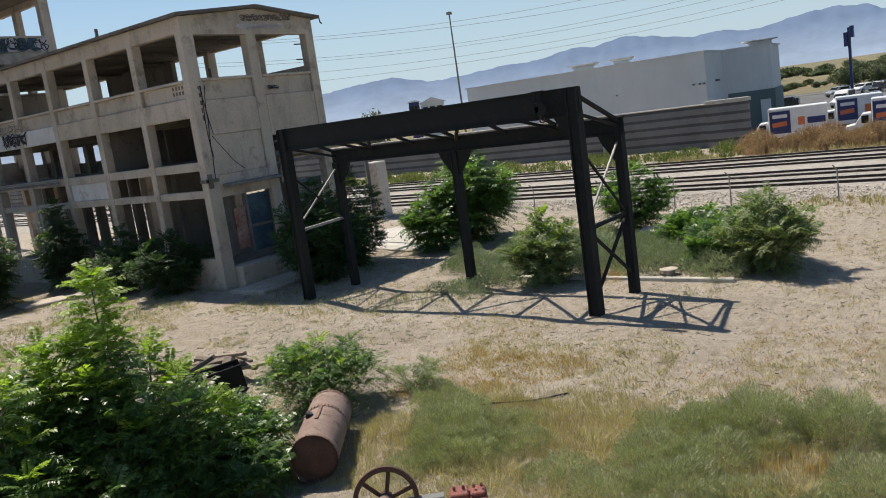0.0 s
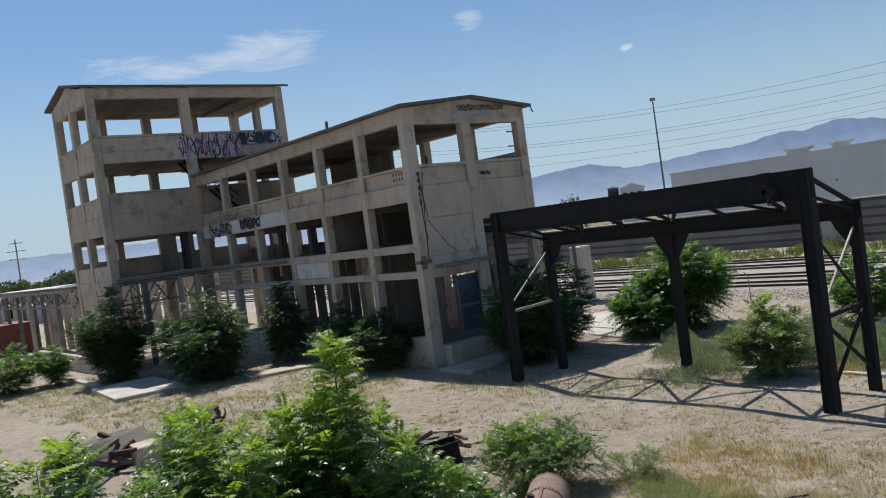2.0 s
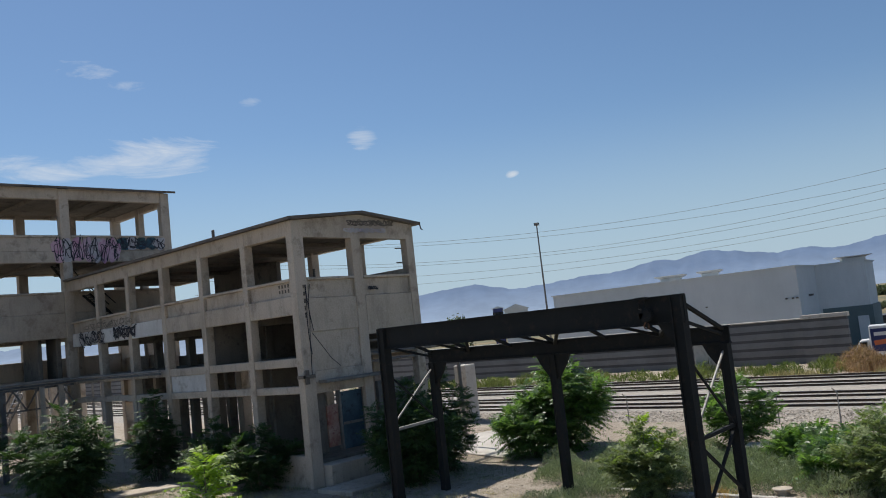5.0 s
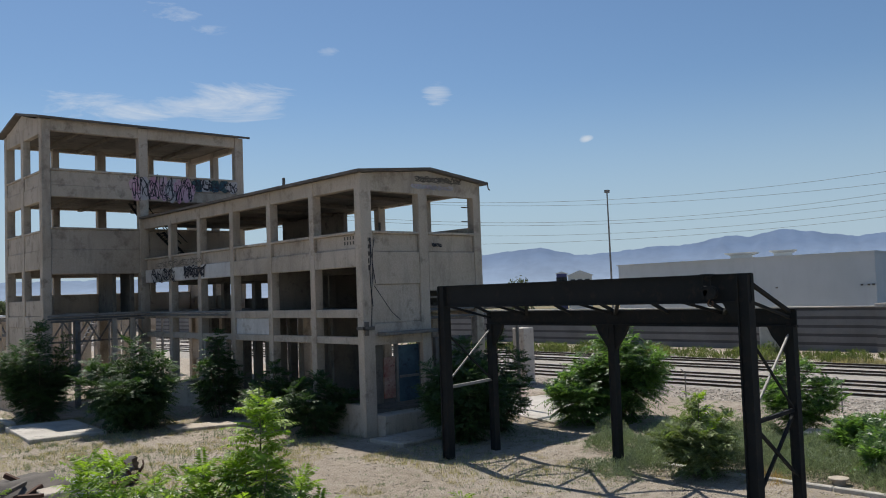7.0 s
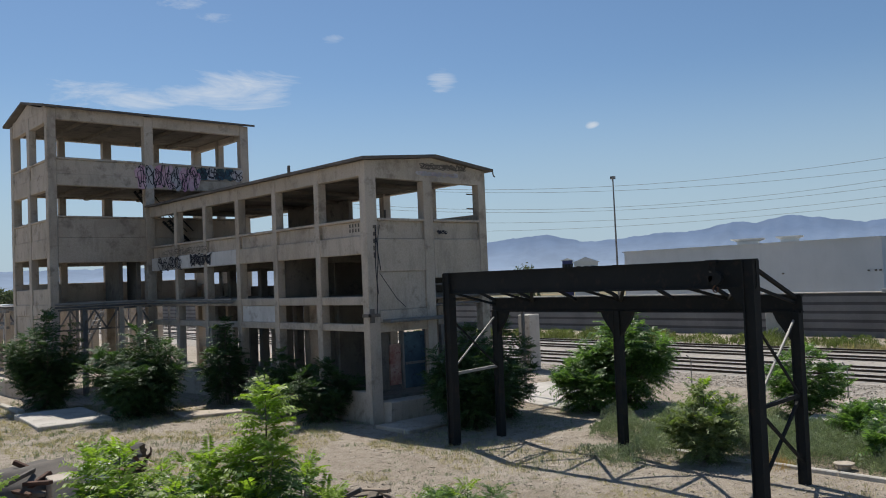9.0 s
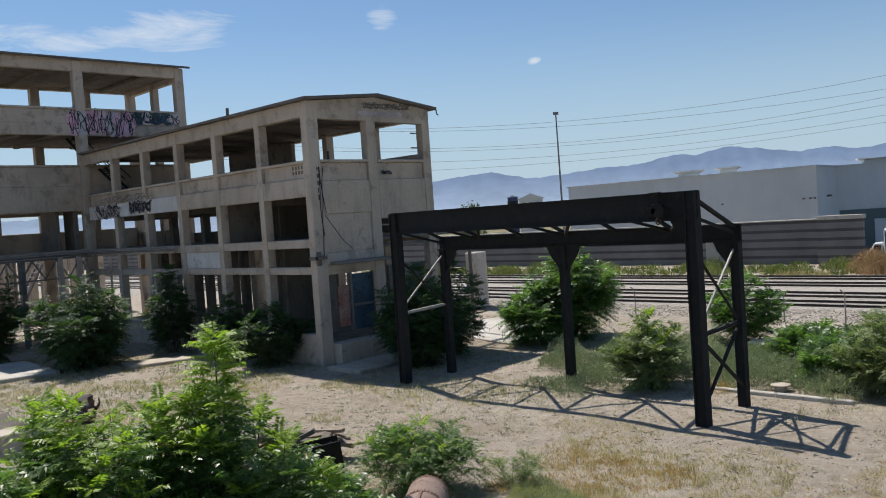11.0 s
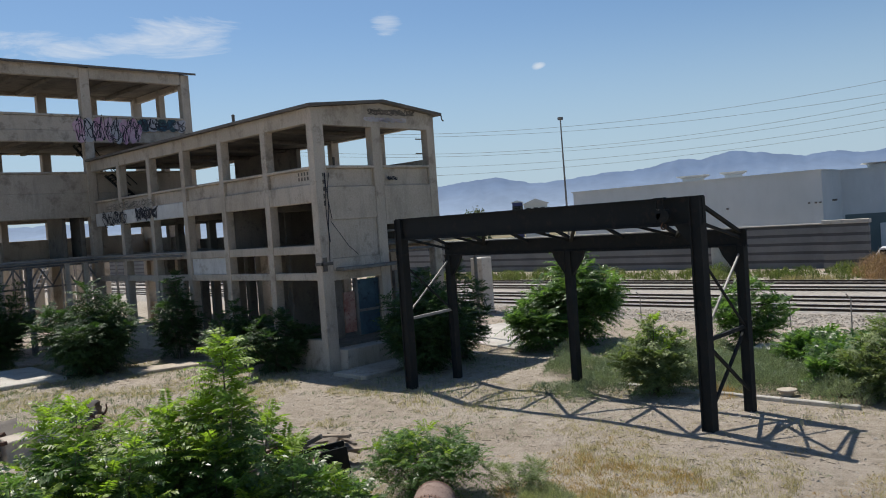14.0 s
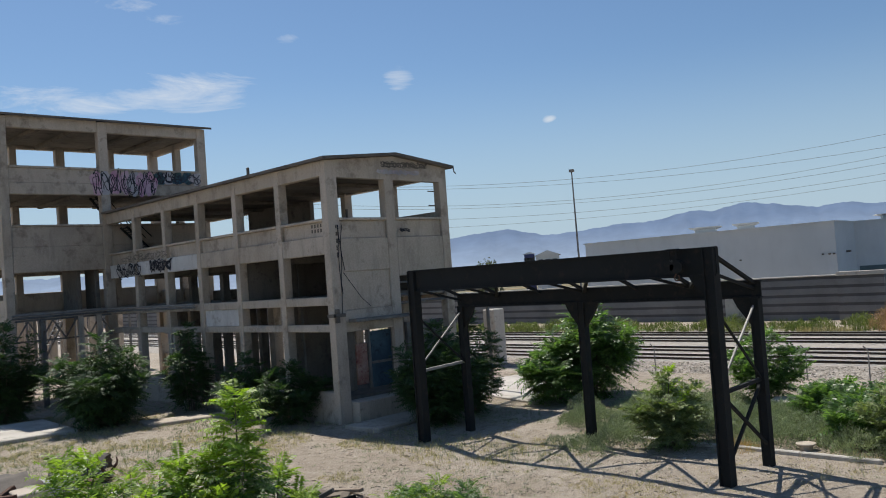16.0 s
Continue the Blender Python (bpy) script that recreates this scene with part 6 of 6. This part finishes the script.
def bent_sheet(at, turn, radius, long, label):
    """A curled steel sheet lying open side down, ragged along one end."""
    rng = np.random.default_rng(31)
    bm = bmesh.new()
    rings = []
    for r in (radius, radius - 0.025):
        ring = []
        for k in range(15):
            a = radians(12 + 156 * k / 14)
            wave = 0.05 * math.sin(k * 1.7)
            ring.append([bm.verts.new((x + (rng.uniform(-0.12, 0.12) if x > 0 and r == radius else 0), r * math.cos(a) * 1.25, max(0.0, (r + wave) * math.sin(a) - 0.1))) for x in (-long / 2, 0, long / 2)])
        rings.append(ring)
    outer, inner = rings
    for k in range(14):
        for i in range(2):
            bm.faces.new((outer[k][i], outer[k][i + 1], outer[k + 1][i + 1], outer[k + 1][i]))
            bm.faces.new((inner[k][i + 1], inner[k][i], inner[k + 1][i], inner[k + 1][i + 1]))
        for i in (0, 2):
            bm.faces.new((outer[k][i], outer[k + 1][i], inner[k + 1][i], inner[k][i]))
    for k in (0, 14):
        for i in range(2):
            bm.faces.new((outer[k][i], outer[k][i + 1], inner[k][i + 1], inner[k][i]))
    bmesh.ops.recalc_face_normals(bm, faces=bm.faces[:])
    ob = part("bent_sheet", bm, ROOFING, None, "", True)
    ob.location, ob.rotation_euler = (*at, 0.0), (0, 0, radians(turn))
    tagged(ob, label, "scrap metal")


bent_sheet((6.6, 25.6), 25, 0.85, 2.6, "dark curled rusted steel sheet lying in dry weeds")
bent_sheet((9.9, 27.2), -30, 0.75, 1.6, "rusted curled steel plate beside twisted scrap iron")
corner_slab("concrete_block", "grey broken concrete slab on the scrap heap", [(7.0, 23.9), (7.9, 24.0), (7.8, 24.9), (7.1, 24.8)], 0.55, CONCRETE)
corner_slab("white_board", "white board lying in dry weeds", [(8.3, 25.2), (9.2, 25.5), (9.0, 26.3), (8.2, 26.0)], 0.45, PALE_PAINT)


def scrap_hooks():
    s = thing("scrap_metal", "twisted rusted scrap iron sticking up from weeds", "scrap", at=(10.0, 26.4, -0.1))
    s.scale = (1.1, 1.1, 0.85)
    rng = np.random.default_rng(5)
    for k in range(9):
        bm = bmesh.new()
        a = rng.uniform(0, 6.3)
        high, out = rng.uniform(0.5, 1.5), rng.uniform(0.2, 0.9)
        pts = [Vector((0.3 * math.cos(3 * k) + out * math.cos(a) * f + 0.15 * math.sin(f * 4 + k), 0.3 * math.sin(3 * k) + out * math.sin(a) * f + 0.12 * math.cos(f * 3 + k), high * f * (1.2 - 0.5 * f))) for f in np.linspace(0, 1, 7)]
        for p, q in zip(pts, pts[1:]):
            bar(bm, p, q, 0.08, 0.03)
        part("bent_strip", bm, DARK_RUST, s)
    for k in range(4):
        bm = bmesh.new()
        turned_box(bm, (rng.normal(0, 0.45), rng.normal(0, 0.45), 0.25), (0.9, 0.35, 0.03), (rng.uniform(5, 60), rng.uniform(-20, 20), rng.uniform(0, 180)))
        part("plate", bm, DARK_RUST, s)


scrap_hooks()


# ---- fence, mast, wires ----
def fence():
    f = thing("wire_fence", "thin leaning wire fence beside the railway", "fence", at=(35.7, 20, 0))
    inv = Matrix.Translation((-35.7, -20, 0))
    ys = [3.5, 8.45, 12.7, 15.2, 18.8, 22.5, 26.2, 30.0]
    for k, y in enumerate(ys):
        bm = bmesh.new()
        rod(bm, (35.4, y, -0.1), (35.42, y, 1.25), 0.03, None, 6)
        rod(bm, (35.42, y, 1.25), (35.25, y + 0.12, 1.46), 0.025, None, 6)
        part("post", bm, PALE_STEEL, f).matrix_parent_inverse = inv
    for z in (0.45, 0.85, 1.2):
        bm = bmesh.new()
        for a, b in zip(ys, ys[1:]):
            rod(bm, (35.4, a, z), (35.4, b, z - 0.02), 0.005, None, 4)
        part("wire", bm, PALE_STEEL, f).matrix_parent_inverse = inv


fence()


def around(az, r):
    return Vector((r * math.sin(radians(az)), r * math.cos(radians(az)), 0))


def mast():
    p = around(53.2, 110)
    m = thing("light_mast", "tall thin steel mast with small lamp head", "mast", at=p)
    bm = bmesh.new()
    rod(bm, (0, 0, 0), (-0.1, 0.1, 17.5), 0.16, 0.08, 10)
    part("pole", bm, GREY_STEEL, m)
    bm = bmesh.new()
    box(bm, -0.35, 0.15, -0.15, 0.35, 17.5, 17.85)
    part("lamp_head", bm, GREY_STEEL, m)


mast()


def wires():
    for k, (e0, e1, e2, far) in enumerate(((5.95, 5.55, 6.3, 120), (5.75, 5.2, 5.6, 124), (4.6, 4.1, 5.0, 128), (4.4, 3.9, 4.6, 132), (3.7, 3.3, 4.0, 136), (3.15, 2.95, 3.6, 140))):
        w = thing("overhead_wire", "thin dark overhead power line", "wire", "power lines", at=(0, 0, 0))
        bm = bmesh.new()
        pts = []
        for s in np.linspace(-0.6, 1.5, 40):
            az = 45 + 25 * s
            el = e0 + (e2 - e0) * s + (e1 - (e0 + e2) / 2) * 4 * s * (1 - s) * 0.6
            p = around(az, far)
            p.z = 5.5 + far * math.tan(radians(el))
            pts.append(p)
        for a, b in zip(pts, pts[1:]):
            rod(bm, a, b, 0.022, None, 4)
        part("cable", bm, GREY_STEEL, w)


wires()


def pylon():
    p = around(11.5, 330)
    t = thing("power_pylon", "distant steel power pole with three crossarms", "pylon", at=p)
    bm = bmesh.new()
    rod(bm, (0, 0, 0), (0, 0, 21), 0.35, 0.2, 8)
    part("pole", bm, PALE_STEEL, t)
    for z, reach in ((19.6, 2.2), (16.8, 2.9), (14.0, 2.5)):
        bm = bmesh.new()
        bar(bm, (-reach, 0.2 * reach, z), (reach, -0.2 * reach, z), 0.22)
        part("crossarm", bm, GREY_STEEL, t)


pylon()


# ---- beyond the railway ----
ASPHALT = material("worn_asphalt", ((0.085, 0.085, 0.085), (0.13, 0.128, 0.125)), 6.0, 6, 0.9, 0, 0.2)
BLUE_PAINT = plain("dark_blue_paint", (0.015, 0.025, 0.12), 0.4)
WHITE_PAINT = plain("white_vehicle_paint", (0.72, 0.72, 0.72), 0.35)
ORANGE = plain("orange_paint", (0.6, 0.16, 0.06), 0.4)
DARK_PAINT = plain("dark_vehicle_paint", (0.03, 0.032, 0.035), 0.3)
SILVER = plain("silver_vehicle_paint", (0.42, 0.43, 0.44), 0.3, 0.5)
GLASS_DARK = plain("tinted_glass", (0.012, 0.014, 0.016), 0.08)
TYRE = plain("tyre_rubber", (0.02, 0.02, 0.02), 0.9)
tagged(boxes("parking_lot", [(66.2, 165, -80, 27.0, LOT - 0.1, LOT + 0.03)], ASPHALT), "grey asphalt parking lot behind the railway", "parking lot", kind="structure")
tagged(boxes("parking_lot", [(94.5, 165, 27.02, 48, LOT - 0.1, LOT + 0.03)], ASPHALT), "grey asphalt lot beside the warehouse", "parking lot", kind="structure")
tagged(boxes("road", [(168, 178, -200, 220, LOT - 0.1, LOT + 0.03)], ASPHALT), "distant asphalt road past the lot", "road", kind="structure")


def wheels(v, xs, y, r, parent_name="wheel"):
    for x in xs:
        for s in (-1, 1):
            bm = bmesh.new()
            bmesh.ops.create_cone(bm, cap_ends=True, segments=16, radius1=r, radius2=r, depth=0.24, matrix=pose(x, s * y, r, 90, 0, 0))
            w = part("wheel", bm, TYRE, v)
            bm = bmesh.new()
            bmesh.ops.create_cone(bm, cap_ends=True, segments=12, radius1=r * 0.55, radius2=r * 0.55, depth=0.26, matrix=pose(x, s * y, r, 90, 0, 0))
            part("rim", bm, SILVER, w)


def box_truck(at, turn, long=5.6):
    v = thing("box_truck", "white rental box truck with dark blue panel and orange mark", "truck", "parked box trucks", at=(*at, LOT + 0.03))
    v.rotation_euler, v.scale = (0, 0, radians(turn)), (0.86, 0.86, 0.86)
    boxes("cargo_box", [(-long + 1.2, 1.2, -1.2, 1.2, 0.95, 3.5)], WHITE_PAINT, v, "", 0.05)
    boxes("chassis", [(-long + 1.2, 3.0, -0.9, 0.9, 0.55, 0.93)], DARK_PAINT, v)
    bm = bmesh.new()
    side = [(1.3, 0.6), (3.2, 0.6), (3.25, 1.35), (2.5, 1.5), (1.95, 2.3), (1.3, 2.35)]
    a = [bm.verts.new((x, -1.0, z)) for x, z in side]
    b = [bm.verts.new((x, 1.0, z)) for x, z in side]
    bm.faces.new(a)
    bm.faces.new(b[::-1])
    for i in range(6):
        bm.faces.new((a[i], a[i - 1], b[i - 1], b[i]))
    bmesh.ops.recalc_face_normals(bm, faces=bm.faces[:])
    soften(bm, 0.05)
    part("cab", bm, WHITE_PAINT, v)
    bm = bmesh.new()
    turned_box(bm, (2.28, 0, 1.9), (0.06, 1.7, 0.8), (0, -36, 0))
    part("windscreen", bm, GLASS_DARK, v)
    for s in (-1, 1):
        boxes("side_window", [(1.45, 2.0, s * 1.01 - 0.02, s * 1.01 + 0.02, 1.55, 2.15)], GLASS_DARK, v)
        boxes("painted_panel", [(-0.6, 1.1, s * 1.212 - 0.01, s * 1.212 + 0.01, 1.3, 3.25)], BLUE_PAINT, v, "dark blue painted panel")
        boxes("letter_bar", [(-0.35, 0.85, s * 1.23 - 0.008, s * 1.23 + 0.008, 2.65, 2.95)], WHITE_PAINT, v)
        bm = bmesh.new()
        turned_box(bm, (0.3, s * 1.23, 2.1), (1.2, 0.016, 0.4), (0, 6, 0))
        part("swoosh", bm, ORANGE, v, "orange mark")
        boxes("swoosh", [(-1.75, -1.2, s * 1.21 - 0.008, s * 1.21 + 0.008, 1.9, 2.6)], ORANGE, v, "orange mark")
        boxes("letter_bar", [(-3.4, -1.95, s * 1.21 - 0.008, s * 1.21 + 0.008, 1.95, 2.5)], BLUE_PAINT, v)
    wheels(v, (-long + 2.4, 2.4), 0.98, 0.42)


box_truck((67.6, 20.1), 105, 4.8)
box_truck((75.5, 17.2), 105, 3.9)
box_truck((67.8, 12.9), 100, 4.6)


def car(name, label, at, turn, paint, tall=0.0):
    v = thing(name, label, "car" if tall < 0.4 else "van", "parked cars", at=(*at, LOT + 0.03))
    v.rotation_euler = (0, 0, radians(turn))
    bm = bmesh.new()
    side = [(-2.2, 0.35), (2.2, 0.35), (2.25, 0.75), (1.1, 0.98), (0.4, 1.45 + tall), (-1.5, 1.48 + tall), (-2.15, 1.0 + tall * 0.8)]
    a = [bm.verts.new((x, -0.88, z)) for x, z in side]
    b = [bm.verts.new((x, 0.88, z)) for x, z in side]
    bm.faces.new(a)
    bm.faces.new(b[::-1])
    for i in range(len(side)):
        bm.faces.new((a[i], a[i - 1], b[i - 1], b[i]))
    bmesh.ops.recalc_face_normals(bm, faces=bm.faces[:])
    soften(bm, 0.07)
    part("body", bm, paint, v)
    for s in (-1, 1):
        boxes("side_window", [(-1.4, 0.45, s * 0.89 - 0.015, s * 0.89 + 0.015, 1.0 + tall * 0.6, 1.36 + tall)], GLASS_DARK, v)
    bm = bmesh.new()
    turned_box(bm, (0.78, 0, 1.22 + tall / 2), (0.05, 1.5, 0.6 + tall * 0.6), (0, -52, 0))
    part("windscreen", bm, GLASS_DARK, v)
    boxes("rear_window", [(-2.16 if tall else -1.95, -1.9, -0.7, 0.7, 1.02 + tall * 0.6, 1.34 + tall * 0.8)], GLASS_DARK, v)
    for s in (-1, 1):
        boxes("headlight", [(2.18, 2.27, s * 0.6 - 0.15, s * 0.6 + 0.15, 0.62, 0.74)], WHITE_PAINT, v)
        boxes("tail_light", [(-2.22, -2.1, s * 0.68 - 0.1, s * 0.68 + 0.1, 0.75, 0.95)], RED_PAINT, v)
    wheels(v, (-1.35, 1.35), 0.82, 0.33)


car("van", "white van parked on the asphalt lot", (117, 27.6), 170, WHITE_PAINT, 0.55)
car("car", "dark car parked on the asphalt lot", (116, 23.9), 200, DARK_PAINT)
car("pickup", "black pickup parked beside the warehouse", (118, 35.5), 100, DARK_PAINT, 0.45)
car("car", "white car parked at the far edge of the lot", (153, 33.2), 160, WHITE_PAINT)
car("car", "silver car parked at the far edge of the lot", (150, 36.2), 150, SILVER)
car("car", "dark car parked at the far edge of the lot", (149, 29.8), 165, DARK_PAINT, 0.2)
car("car", "silver car parked at the far edge of the lot", (140, 24.8), 150, SILVER)
car("van", "white van parked at the far edge of the lot", (164, 30.6), 120, WHITE_PAINT, 0.5)


def pylon_sign():
    s = thing("pylon_sign", "tall dark blue roadside sign on a steel pole", "sign", at=around(77.2, 152))
    boxes("pole", [(-0.2, 0.2, -0.2, 0.2, LOT, 9.9)], BLUE_PAINT, s, "", 0.03)
    boxes("sign_box", [(-0.5, 0.2, -0.75, -0.21, 8.3, 10.1)], BLUE_PAINT, s, "dark blue sign box", 0.03)
    boxes("sign_box", [(-0.4, 0.2, 0.21, 0.75, 7.0, 9.2)], BLUE_PAINT, s, "dark blue sign box", 0.03)


pylon_sign()
c = thing("utility_hut", "small pale concrete utility hut beside the tracks", "hut", at=(61.4, 31.4, 0))
boxes("body", [(-0.6, 0.6, -0.6, 0.6, 0, 2.2)], PALE_SLAB, c, "", 0.03)
boxes("roof", [(-0.7, 0.7, -0.7, 0.7, 2.2, 2.38)], PALE_PAINT, c, "", 0.02)


def far_house(at, turn, wide, deep, high, mat, label, pitch=0.22):
    h = thing("far_house", label, "building", at=at)
    h.rotation_euler = (0, 0, radians(turn))
    boxes("wall", [(-wide / 2, wide / 2, -deep / 2, deep / 2, 0, high)], mat, h)
    bm = bmesh.new()
    ring = [[bm.verts.new((x, y, z)) for x, z in ((-wide / 2 - 0.4, high), (wide / 2 + 0.4, high), (0, high + wide * pitch))] for y in (-deep / 2 - 0.3, deep / 2 + 0.3)]
    bm.faces.new(ring[0])
    bm.faces.new(ring[1][::-1])
    for i in range(3):
        bm.faces.new((ring[0][i], ring[0][i - 1], ring[1][i - 1], ring[1][i]))
    bmesh.ops.recalc_face_normals(bm, faces=bm.faces[:])
    part("roof", bm, WHITE_WALL, h)
    for x in (-wide * 0.3, 0, wide * 0.3):
        boxes("window", [(x - 0.5, x + 0.5, -deep / 2 - 0.08, -deep / 2 - 0.01, high - 2.2, high - 0.8)], GLASS_DARK, h)


far_house(around(51.1, 185), -51, 5.0, 8, 8.0, WHITE_WALL, "distant pale building with gabled parapet")
far_house(around(49.9, 188), -51, 2.2, 4, 8.6, BLUE_PAINT, "narrow dark tower of the distant building")
far_house(around(8.5, 130), 20, 18, 20, 3.4, PALE_PAINT, "distant low pale shed with flat roof", 0.03)
far_house(around(12.5, 170), 20, 20, 20, 3.6, CONCRETE, "distant low pale shed with flat roof", 0.03)


# Leaf colour lightened to stand in for haze over the distance.
LEAF_FAR = material("haze_lightened_leaf", ((0.1, 0.125, 0.07), (0.15, 0.165, 0.1)), 3.0, 4, 0.8, 0, 0, 0, (0.35, 0.65), 0.35, 0.2)


def far_tree(at, high, wide, seed):
    rng = np.random.default_rng(seed)
    t = thing("tree", "distant dark green tree", "tree", "far trees", at=(at.x, at.y, LOT if at.x > 65 else 0))
    bm = bmesh.new()
    rod(bm, (0, 0, 0), (0, 0, high * 0.6), 0.25, 0.12, 6)
    for k in range(4):
        a = rng.uniform(0, 6.3)
        rod(bm, (0, 0, high * 0.35), (math.cos(a) * wide * 0.3, math.sin(a) * wide * 0.3, high * 0.7), 0.12, 0.05, 5)
    part("trunk", bm, BARK, t)
    n = 2200
    p = rng.normal(0, 1, (n, 3))
    p = unit(p) * rng.uniform(0.3, 1.0, (n, 1)) ** 0.5 * (1 + 0.25 * np.sin(5 * np.arctan2(p[:, 1], p[:, 0]))[:, None])
    p = p * (wide / 2, wide / 2, high * 0.46) + (0, 0, high * 0.52)
    s = 0.05 * wide
    d, w = unit(rng.normal(0, 1, (n, 3))) * s, unit(rng.normal(0, 1, (n, 3))) * s * 0.6
    soup("crown", np.stack([p - d, p + w, p + d, p - w], 1), 4, LEAF_FAR, t)


for k in range(9):
    far_tree(around(77.0 + k * 0.55, 205 + 14 * (k % 3)), 3.9 + 0.9 * math.sin(k * 1.9), 5.0 + 1.6 * math.cos(k * 1.7), 100 + k)
far_tree(around(47.0, 175), 8.4, 6.5, 120)
for k in range(9):
    far_tree(around(5.0 + k * 1.5, 260 + 15 * (k % 3)), 6.0 + 1.4 * math.sin(k * 2.3), 11, 130 + k)
for k in range(18):
    far_tree(around(72.6 + k * 0.85 + 0.3 * math.sin(k * 2.7), 380 + 60 * (k % 3)), 3.2 + 1.3 * math.sin(k * 1.7), 11.0 + 4 * math.sin(k), 150 + k)
for k in range(8):
    far_tree(around(73.4 + k * 0.45, 215 + 12 * (k % 4)), 1.3 + 0.4 * math.sin(k * 2.3), 2.6 + 0.8 * math.sin(k), 180 + k)
